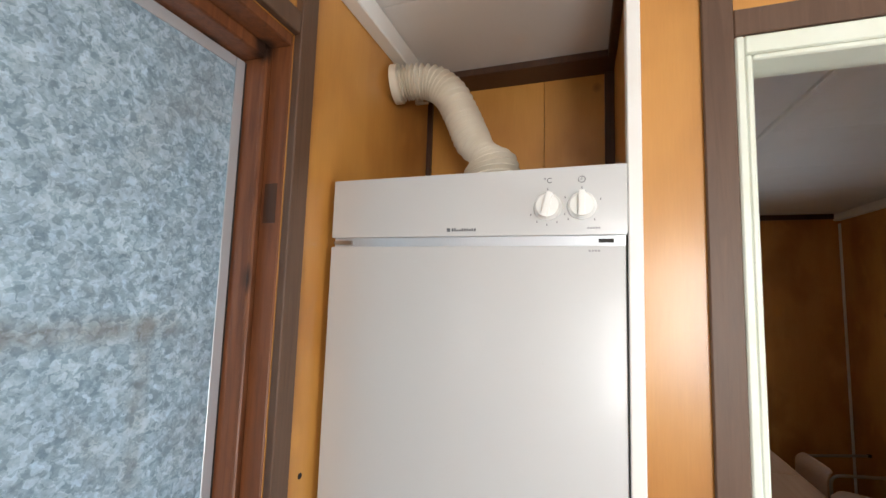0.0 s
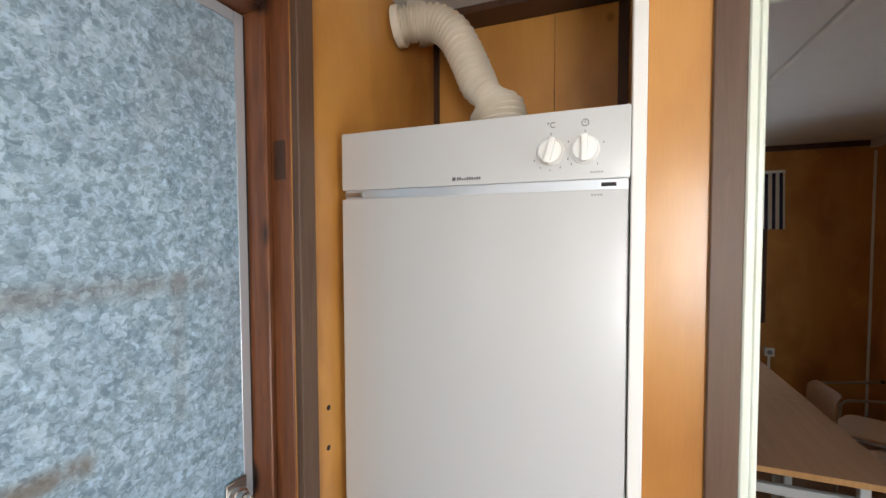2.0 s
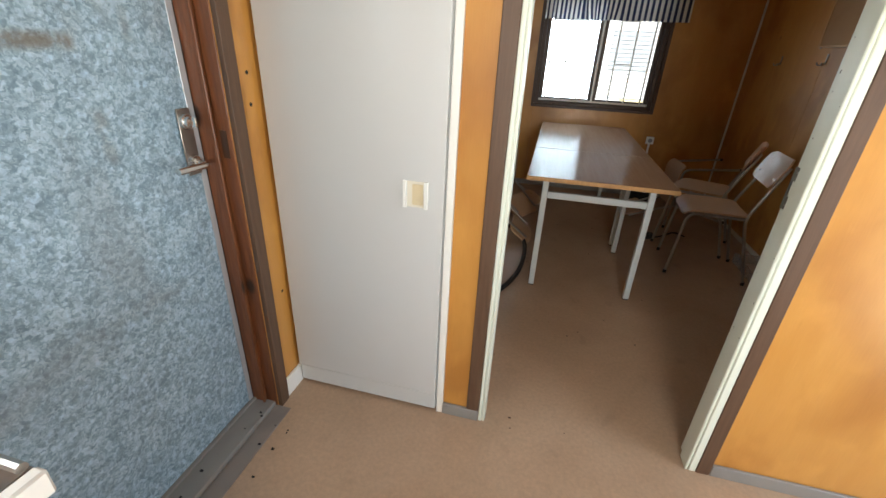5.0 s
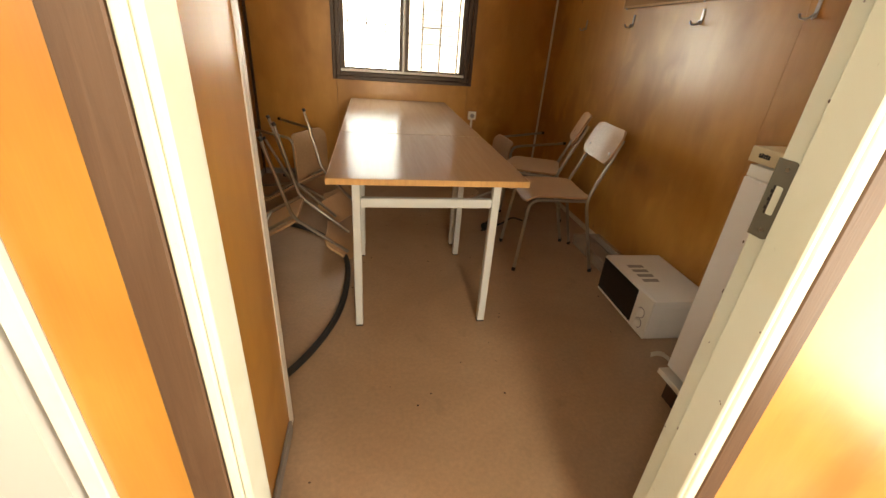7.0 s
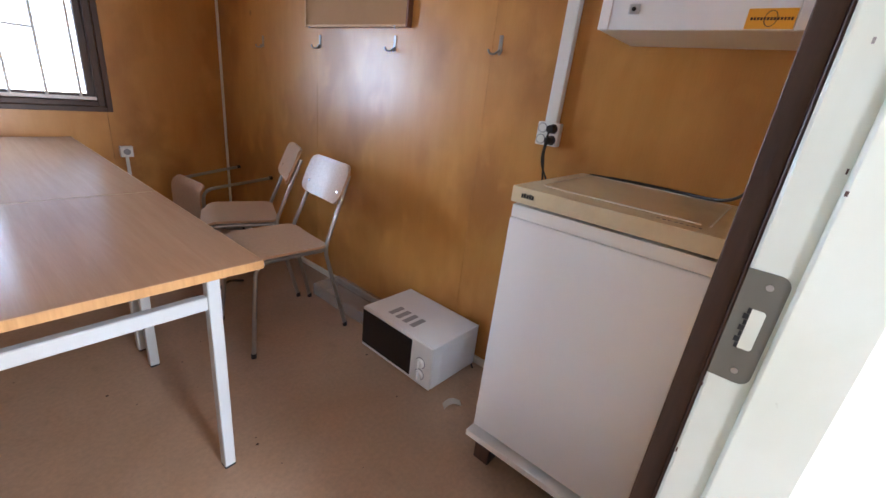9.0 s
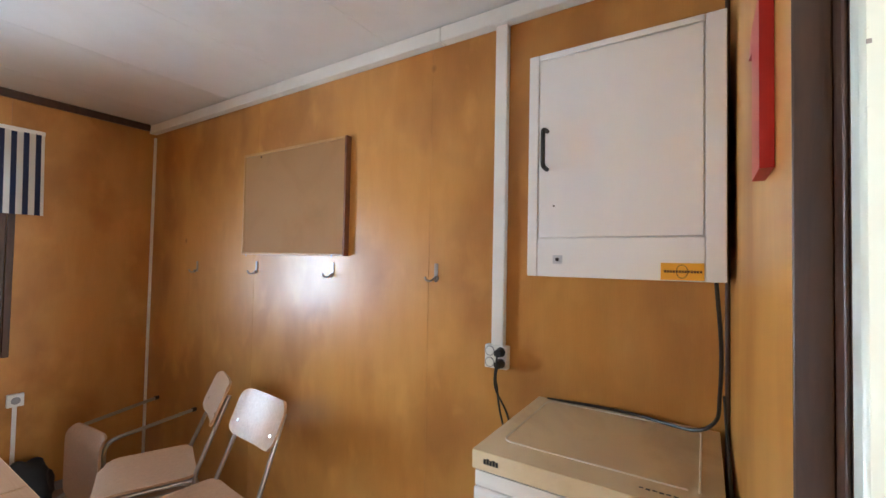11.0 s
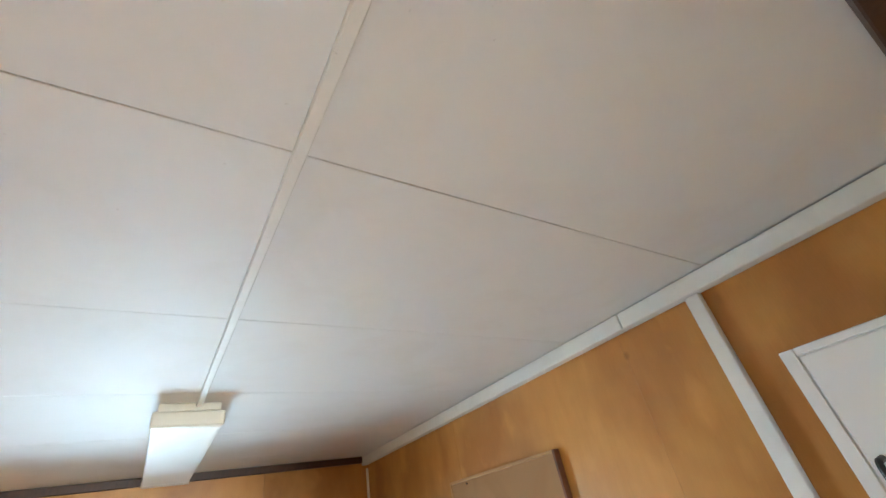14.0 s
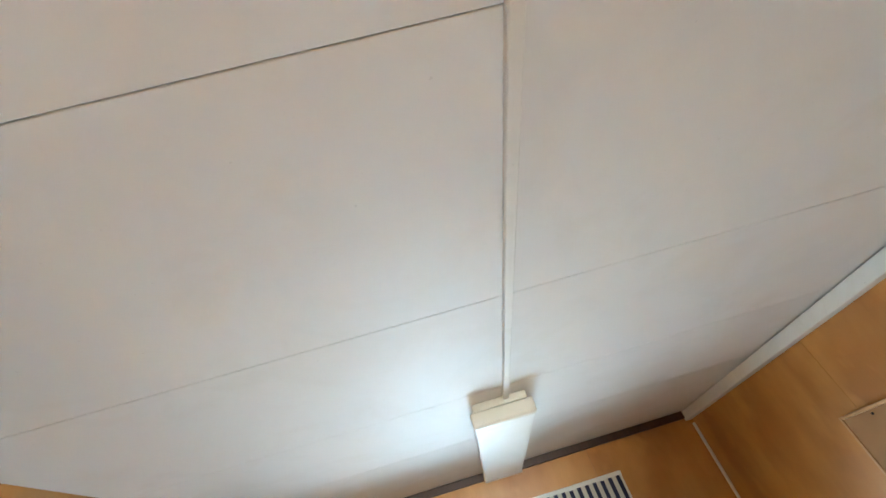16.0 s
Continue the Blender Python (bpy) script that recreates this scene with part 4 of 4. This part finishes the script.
# slumped bag behind the fallen chair
bm = bmesh.new()
bmesh.ops.create_icosphere(bm, subdivisions=4, radius=1.0)
for v in bm.verts:
    p = v.co.copy()
    q = 1.0 + 0.16 * noise.noise(p * 1.9) + 0.07 * noise.noise(p * 5.5)
    v.co = Vector((p.x * 0.14 * q, p.y * 0.12 * q, max(0.0, 0.13 + p.z * 0.17 * q)))
solid("plastic_bag", bm, RUBBER, "crumpled black plastic bag slumped on the floor", "bag").location = (1.84, 3.22, 0.0005)

scrap(2.185, 0.825, -35, 0.03, 0.075, 1)
scrap(2.008, 0.382, -55, 0.010, 0.075, 2)

# clear plastic lid by the wall
bm = bmesh.new()
box(bm, 2.29, 2.475, 1.52, 1.96, 0.0, 0.005, 0.001)
box(bm, 2.29, 2.296, 1.52, 1.96, 0.005, 0.07, 0.001)
box(bm, 2.469, 2.475, 1.52, 1.96, 0.005, 0.07, 0.001)
box(bm, 2.296, 2.469, 1.52, 1.526, 0.005, 0.07, 0.001)
box(bm, 2.296, 2.469, 1.954, 1.96, 0.005, 0.07, 0.001)
solid("plastic_tray", bm, CLEAR, "clear dusty plastic tray on the floor by the wall", "tray")

# ---- microwave ----
mw = thing("microwave", "white microwave oven standing on the floor by the wall", "microwave", pose(2.168, 0.942, 0, 0, 0, -1.5))
MW, MD, MT = 0.445, 0.305, 0.212
part("body", boxes((0.012, MD, 0, MW, 0.010, MT), bevel=0.004, seg=2), ENAMEL, mw)
part("front", boxes((0, 0.0115, 0.001, MW - 0.001, 0.008, MT - 0.001), bevel=0.003), PLASTIC, mw)
dr = part("door_glass", boxes((-0.004, -0.0003, 0.115, MW - 0.006, 0.026, MT - 0.01), bevel=0.0015), GLASSBLACK, mw, "black glass door")
for z_ in (0.062, 0.118):
    bm = cyl(bmesh.new(), (-0.0003, 0.058, z_), (-0.014, 0.058, z_), 0.022, 24, 0.020)
    box(bm, -0.024, -0.0142, 0.054, 0.062, z_ - 0.018, z_ + 0.018, 0.002)
    part("knob", bm, PLASTIC, mw, "white rotary knob")
    part("dial_ring", cyl(bmesh.new(), (-0.0001, 0.058, z_), (-0.0016, 0.058, z_), 0.0255, 28), VENTGREY, mw)
part("vent", boxes(*[(0.055, 0.135, 0.170 + i * 0.046, 0.196 + i * 0.046, MT + 0.0002, MT + 0.0012) for i in range(4)]), VENTGREY, mw, "grey top vents")
part("side_panel", boxes((0.06, MD - 0.03, -0.0025, -0.0002, 0.03, MT - 0.03), bevel=0.001), ENAMEL, mw)
for fx in (0.04, 0.27):
    for fy in (0.04, 0.40):
        part("foot", cyl(bmesh.new(), (fx, fy, 0.0), (fx, fy, 0.0098), 0.012, 10), BLACK, mw)
bm = tube(bmesh.new(), smooth_path([(MD + 0.004, 0.03, 0.10), (MD + 0.012, 0.012, 0.06), (MD + 0.006, 0.02, 0.008), (MD - 0.03, -0.02, 0.006)], 6), 0.004, 6)
part("cable", bm, BLACK, mw)

# ---- fridge on its stand ----
stand = thing("fridge_stand", "low white-edged board stand under the fridge", "stand")
part("board", boxes((2.014, 2.47, 0.139, 0.643, 0.105, 0.128), bevel=0.002), WHITE, stand)
for fx in (2.08, 2.43):
    for fy in (0.17, 0.59):
        part("block", boxes((fx - 0.03, fx + 0.03, fy - 0.03, fy + 0.03, 0, 0.1048), bevel=0.002), DARK, stand)
fr = thing("fridge", "white under-counter fridge with a yellowed top", "fridge")
FX, FY0, FY1, FZ = 2.03, 0.139, 0.630, 0.966
part("body", boxes((FX + 0.055, 2.485, FY0, FY1, 0.1285, FZ - 0.045), bevel=0.004), ENAMEL, fr)
fdoor = part("door", boxes((FX, FX + 0.052, FY0, FY1, 0.150, FZ - 0.088), bevel=0.008, seg=3), ENAMEL, fr)
part("grip_strip", boxes((FX + 0.006, FX + 0.05, FY0, FY1, FZ - 0.0875, FZ - 0.052), bevel=0.006, seg=2), PLASTIC, fdoor, "white grip strip along the door top")
top = part("top", boxes((FX - 0.006, 2.488, FY0 - 0.002, FY1 + 0.002, FZ - 0.044, FZ), bevel=0.006, seg=2), BEIGE, fr, "yellowed plastic worktop")
bm = bmesh.new()
x0, x1, y0, y1, zr = FX + 0.075, 2.46, FY0 + 0.04, FY1 - 0.04, FZ + 0.0005
tube(bm, fillet([(x0, y0, zr), (x1, y0, zr), (x1, y1, zr), (x0, y1, zr), (x0, y0 + 0.02, zr)], 0.03), 0.0025, 6)
part("rim", bm, OLDWHITE, top)
part("badge", boxes(*[(FX - 0.0072, FX - 0.0062, FY1 - 0.035 - i * 0.0075, FY1 - 0.029 - i * 0.0075, FZ - 0.027, FZ - 0.016 + 0.002 * (i % 2)) for i in range(5)]), BLACK, top, "small black badge")
part("print", boxes(*[(FX + 0.03 + 0.002 * (i % 2), FX + 0.036, FY0 + 0.05 + i * 0.012, FY0 + 0.058 + i * 0.012, FZ + 0.0003, FZ + 0.0009) for i in range(8)]), PRINT, top)
bm = bmesh.new()
cyl(bm, (FX + 0.02, FY0 + 0.02, FZ - 0.050), (FX + 0.02, FY0 + 0.02, FZ - 0.0445), 0.012, 12)
part("hinge", bm, BLACK, fr)

# ---- things on the east wall ----
sock = thing("double_socket", "four-way white wall socket with two black plugs", "socket")
SY, SZ = 0.783, 1.077
part("plate", boxes((E - 0.030, E - 0.0005, SY - 0.042, SY + 0.042, SZ - 0.042, SZ + 0.038), bevel=0.006, seg=2), PLASTIC, sock)
for dy, dz in ((0.021, 0.018), (0.021, -0.021), (-0.021, 0.018), (-0.021, -0.021)):
    part("outlet", cyl(bmesh.new(), (E - 0.0305, SY + dy, SZ + dz), (E - 0.0322, SY + dy, SZ + dz), 0.0175, 20), VENTGREY if dy > 0 else PLASTIC, sock)
    if dy > 0:
        part("cup", cyl(bmesh.new(), (E - 0.0324, SY + dy, SZ + dz), (E - 0.0328, SY + dy, SZ + dz), 0.0145, 20), PLASTIC, sock)
for dz, end in ((0.018, 0.02), (-0.021, -0.005)):
    plug = thing("plug", "black plug with its cable hanging behind the fridge", "plug", group="plugs in the socket")
    bm = cyl(bmesh.new(), (E - 0.033, SY - 0.021, SZ + dz), (E - 0.062, SY - 0.021, SZ + dz), 0.017, 18, 0.013)
    part("body", bm, BLACK, plug)
    bm = tube(bmesh.new(), smooth_path([(E - 0.058, SY - 0.021, SZ + dz), (E - 0.066, SY - 0.019, SZ + dz - 0.04), (E - 0.05, SY - 0.016 + end * 0.3, SZ - 0.10), (E - 0.018, SY - 0.02 - end, SZ - 0.19), (E - 0.012, SY - 0.05 - end, SZ - 0.30)], 7), 0.0035, 7)
    part("cable", bm, BLACK, plug)

eb = thing("fuse_box", "white steel electrical cabinet with black handle and yellow sticker", "fuse box")
BX, BY0, BY1, BZ0, BZ1 = 2.225, 0.131, 0.580, 1.368, 1.967
part("body", boxes((BX + 0.008, E - 0.0005, BY0 + 0.002, BY1 - 0.002, BZ0, BZ1), bevel=0.003), ENAMEL, eb)
part("front_frame", boxes((BX, BX + 0.0075, BY0, 0.1705, BZ0, BZ1), (BX, BX + 0.0075, 0.5525, BY1, BZ0, BZ1), (BX, BX + 0.0075, 0.171, 0.552, BZ1 - 0.016, BZ1), bevel=0.002), ENAMEL, eb)
ed = part("door", boxes((BX + 0.001, BX + 0.0074, 0.1735, 0.5495, 1.4705, BZ1 - 0.019), bevel=0.0015), ENAMEL, eb)
part("lower_panel", boxes((BX + 0.001, BX + 0.0074, 0.171, 0.552, BZ0, 1.4672), bevel=0.001), ENAMEL, eb)
part("handle", tube(bmesh.new(), fillet([(BX + 0.0008, 0.528, 1.755), (BX - 0.034, 0.528, 1.752), (BX - 0.034, 0.528, 1.655), (BX + 0.0008, 0.528, 1.652)], 0.012), 0.006, 8), BLACK, ed, "black bow handle")
part("key_hole", boxes((BX - 0.0005, BX + 0.0009, 0.506, 0.510, 1.5515, 1.556)), SLOT, ed)
lk = part("lock", boxes((BX - 0.003, BX + 0.0008, 0.484, 0.509, 1.402, 1.424), bevel=0.001), ALU, eb, "small square metal lock")
part("lock_core", cyl(bmesh.new(), (BX - 0.0031, 0.4965, 1.413), (BX - 0.005, 0.4965, 1.413), 0.005, 10), SLOT, eb)
st = part("sticker", boxes((BX - 0.0003, BX + 0.0007, 0.1725, 0.2575, 1.3705, 1.409)), YELLOW, eb, "yellow warning sticker", smooth=False)
bm = boxes(*[(BX - 0.0009, BX - 0.0004, 0.2505 - i * 0.0058 - 0.0042, 0.2505 - i * 0.0058, 1.387, 1.3925) for i in range(13)])
tube(bm, [(BX - 0.0006, 0.215 + 0.011 * math.cos(a * math.pi / 10), 1.390 + 0.015 * math.sin(a * math.pi / 10)) for a in range(21)], 0.0008, 4)
part("sticker_print", bm, DARK, eb, smooth=False)
cable = smooth_path([(2.262, 0.152, 1.39), (2.264, 0.150, 1.366), (2.30, 0.140, 1.22), (2.33, 0.142, 1.10), (2.36, 0.150, 1.03), (2.40, 0.20, 0.985), (2.472, 0.33, 0.972), (2.476, 0.45, 0.972), (2.478, 0.60, 0.966)], 8)
solid("power_cable", tube(bmesh.new(), cable, 0.0045, 8), BLACK, "black power cable hanging from the fuse box", "cable")
cable = smooth_path([(2.335, 0.133, 1.10), (2.26, 0.128, 1.0), (2.12, 0.126, 0.92), (2.075, 0.126, 0.80), (2.068, 0.126, 0.5), (2.065, 0.126, 0.02)], 8)
solid("power_cable", tube(bmesh.new(), cable, 0.0035, 8), BLACK, "black power cable running down the wall", "cable")

for y_, z_ in ((2.815, 1.305), (2.208, 1.315), (1.626, 1.318), (1.053, 1.325)):
    hk = thing("coat_hook", "small chrome double coat hook screwed to the wall", "hook", group="hooks in a row")
    part("plate", boxes((E - 0.006, E - 0.0005, y_ - 0.008, y_ + 0.008, z_ + 0.004, z_ + 0.068), bevel=0.002), CHROME, hk)
    bm = bmesh.new()
    for sy in (-1, 1):
        tube(bm, smooth_path([(E - 0.006, y_, z_ + 0.018), (E - 0.022, y_ + sy * 0.010, z_ + 0.002), (E - 0.034, y_ + sy * 0.024, z_ + 0.004), (E - 0.036, y_ + sy * 0.030, z_ + 0.016)], 5), 0.004, 7)
    part("prong", bm, CHROME, hk)
    part("screw", cyl(bmesh.new(), (E - 0.0062, y_, z_ + 0.055), (E - 0.0078, y_, z_ + 0.055), 0.0035, 8), STEEL, hk)

bd = thing("notice_board", "brown hardboard notice board in a thin wooden frame", "board")
part("panel", boxes((E - 0.026, E - 0.0008, 1.54, 2.30, 1.428, 1.948)), CORK, bd, smooth=False)
for r in ((E - 0.031, E - 0.0006, 1.528, 1.5398, 1.417, 1.960), (E - 0.031, E - 0.0006, 2.3002, 2.312, 1.417, 1.960), (E - 0.031, E - 0.0006, 1.54, 2.30, 1.417, 1.4278), (E - 0.031, E - 0.0006, 1.54, 2.30, 1.9482, 1.960)):
    part("frame_strip", boxes(r, bevel=0.0015), EDGE if r[2] > 1.53 else PINE, bd)
part("nail", cyl(bmesh.new(), (E - 0.0262, 2.16, 1.935), (E - 0.031, 2.16, 1.935), 0.004, 8), SLOT, bd)
part("clip", boxes((E - 0.035, E - 0.0315, 1.60, 1.606, 1.409, 1.422), (E - 0.035, E - 0.0315, 2.26, 2.266, 1.409, 1.42)), CHROME, bd)

# socket on the end wall with its trunking
ws = thing("wall_socket", "small white wall socket on a cable strip", "socket")
part("plate", boxes((1.815, 1.885, N - 0.028, N - 0.0005, 0.545, 0.615), bevel=0.006, seg=2), PLASTIC, ws)
part("strip", boxes((1.842, 1.860, N - 0.012, N - 0.0005, 0.05, 0.544), bevel=0.002), WHITE, ws)
part("outlet", cyl(bmesh.new(), (1.85, N - 0.0283, 0.58), (1.85, N - 0.030, 0.58), 0.020, 18), VENTGREY, ws)

# strike plate and plugged hole in the inner frame
sp = thing("strike_plate", "worn steel strike plate screwed to the door frame", "strike plate")
def rounded_plate(x0, x1, y0, y1, z0, z1, r):
    """A plate against a jamb, with round corners on its low-y side."""
    out = [(y1, z0), (y1, z1)]
    out += [(y0 + r - r * math.sin(k * math.pi / 12), z1 - r + r * math.cos(k * math.pi / 12)) for k in range(7)]
    out += [(y0 + r - r * math.cos(k * math.pi / 12), z0 + r - r * math.sin(k * math.pi / 12)) for k in range(7)]
    bm = bmesh.new()
    a = [bm.verts.new((x0, y_, z_)) for y_, z_ in out]
    b_ = [bm.verts.new((x1, y_, z_)) for y_, z_ in out]
    bm.faces.new(a)
    bm.faces.new(b_[::-1])
    for k in range(len(out)):
        bm.faces.new((a[k], b_[k], b_[(k + 1) % len(out)], a[(k + 1) % len(out)]))
    bmesh.ops.recalc_face_normals(bm, faces=bm.faces)
    return bm


part("plate", rounded_plate(JX1 - 0.0022, JX1 - 0.0002, 0.055, 0.0885, 0.945, 1.058, 0.010), painted("tarnished_zinc", (0.13, 0.125, 0.098), 0.5, (0.10, 0.09, 0.065), 0.7), sp, smooth=False)
part("opening", rounded_plate(JX1 - 0.0026, JX1 - 0.0023, 0.0635, 0.0745, 0.981, 1.022, 0.003), JAMB, sp, "pale opening", smooth=False)
part("latch", boxes(*[(JX1 - 0.0034, JX1 - 0.0023, 0.075, 0.0775 + 0.002 * (k % 2), 0.981 + k * 0.006, 0.986 + k * 0.006) for k in range(7)]), SLOT, sp)
for z_ in (0.9575, 1.0455):
    part("screw", cyl(bmesh.new(), (JX1 - 0.0023, 0.069, z_), (JX1 - 0.0036, 0.069, z_), 0.003, 10), STEEL, sp)
bm = cyl(bmesh.new(), (JX1 - 0.0002, 0.068, 1.287), (JX1 - 0.0010, 0.068, 1.287), 0.0048, 16)
solid("frame_hole", bm, SLOT, "dark drilled hole in the painted door frame", "hole")

# red thing on the partition
fx = thing("fire_extinguisher_sign", "small red folded sign on the plywood wall", "sign")
bm = bmesh.new()
pts_ = [(1.66, 1.675), (1.735, 1.675), (1.775, 1.655), (1.735, 1.648), (1.735, 1.50), (1.66, 1.50)]
f0 = [bm.verts.new((x_, P1 + 0.0006, z_)) for x_, z_ in pts_]
bm.faces.new(f0)
r_ = bmesh.ops.extrude_face_region(bm, geom=list(bm.faces))
for v_ in r_["geom"]:
    if isinstance(v_, bmesh.types.BMVert):
        v_.co.y += 0.012
part("panel", bm, RED, fx, smooth=False)

# ---- sink counter in the hall ----
sink = thing("sink_unit", "stainless steel sink top on a white cupboard", "sink")
KX, KY0, KY1, KZ = 0.438, -2.15, -1.015, 0.90
bm = bmesh.new()
ux0, ux1, uy0, uy1 = 0.075, 0.36, -1.70, -1.16
box(bm, W + 0.001, ux0, KY0, KY1, KZ - 0.004, KZ)
box(bm, ux1, KX - 0.014, KY0, KY1, KZ - 0.004, KZ)
box(bm, ux0, ux1, uy1, KY1, KZ - 0.004, KZ)
box(bm, ux0, ux1, KY0, uy0, KZ - 0.004, KZ)
part("steel_top", bm, STEEL, sink, "brushed stainless top")
bm = tube(bmesh.new(), [(W + 0.03, KY1 - 0.006, KZ + 0.004), (KX - 0.016, KY1 - 0.006, KZ + 0.004)], 0.006, 8)
part("rolled_rim", bm, STEEL, sink)
bm = bmesh.new()
def rounded(x0, x1, y0, y1, z, r, n_=6):
    out = []
    for cx_, cy_, a0 in ((x1 - r, y1 - r, 0), (x0 + r, y1 - r, 90), (x0 + r, y0 + r, 180), (x1 - r, y0 + r, 270)):
        for k_ in range(n_ + 1):
            a_ = radians(a0 + 90 * k_ / n_)
            out.append((cx_ + r * math.cos(a_), cy_ + r * math.sin(a_), z))
    return out
loops_ = [[bm.verts.new(p) for p in rounded(ux0 - s_, ux1 + s_, uy0 - s_, uy1 + s_, z_, 0.06)] for s_, z_ in ((0.012, KZ + 0.001), (0.0, KZ - 0.004), (-0.008, KZ - 0.05), (-0.02, KZ - 0.15))]
for la, lb in zip(loops_, loops_[1:]):
    for k_ in range(len(la)):
        bm.faces.new((la[k_], la[(k_ + 1) % len(la)], lb[(k_ + 1) % len(la)], lb[k_]))
bm.faces.new(loops_[-1])
part("bowl", bm, STEEL, sink)
part("front_edge", boxes((KX - 0.0135, KX + 0.004, KY0, KY1 + 0.002, KZ - 0.032, KZ + 0.001), bevel=0.003), WHITE, sink, "white front edge strip")
part("cupboard", boxes((W + 0.013, KX - 0.03, KY0, KY1 - 0.03, 0.09, KZ - 0.155), bevel=0.002), WHITE, sink)
part("side_panel", boxes((W + 0.013, KX - 0.03, KY1 - 0.0295, KY1 - 0.012, 0.0, KZ - 0.0045), bevel=0.002), WHITE, sink)
part("plinth", boxes((W + 0.013, KX - 0.06, KY0, KY1 - 0.031, 0.0, 0.089)), GREY, sink)

# ---- outside ----
GROUND = painted("pale_gravel", (0.46, 0.44, 0.40), 0.9, (0.30, 0.28, 0.25), 0.7, 0.3)
structure("ground", boxes((-400, 400, -400, 400, -0.6, -0.45)), GROUND, "pale gravel yard reaching the horizon")
FACADE = painted("pale_facade", (0.80, 0.80, 0.78), 0.7, (0.7, 0.7, 0.68), 0.4)
hall = thing("building", "pale low building across the yard", "building")
part("wall", boxes((-3, 22, 19, 27, -0.45, 4.2)), FACADE, hall, smooth=False)
part("roof", boxes((-3.4, 22.4, 18.6, 27.4, 4.2, 4.5)), GREY, hall, smooth=False)
for i in range(6):
    part("window", boxes((-1 + i * 3.8, 0.6 + i * 3.8, 18.93, 18.995, 1.0, 2.4)), painted("dull_facade_glass", (0.42, 0.44, 0.46), 0.3, (0.34, 0.36, 0.38)), hall, smooth=False)
solid("timber_stack", boxes(*[(2.6, 3.9, 11.0, 11.9, -0.45 + i * 0.16, -0.31 + i * 0.16) for i in range(5)], bevel=0.01), timber("yellow_planks", (0.60, 0.47, 0.22), (0.74, 0.62, 0.34), False, 0.6), "stack of pale yellow planks in the yard", "timber")
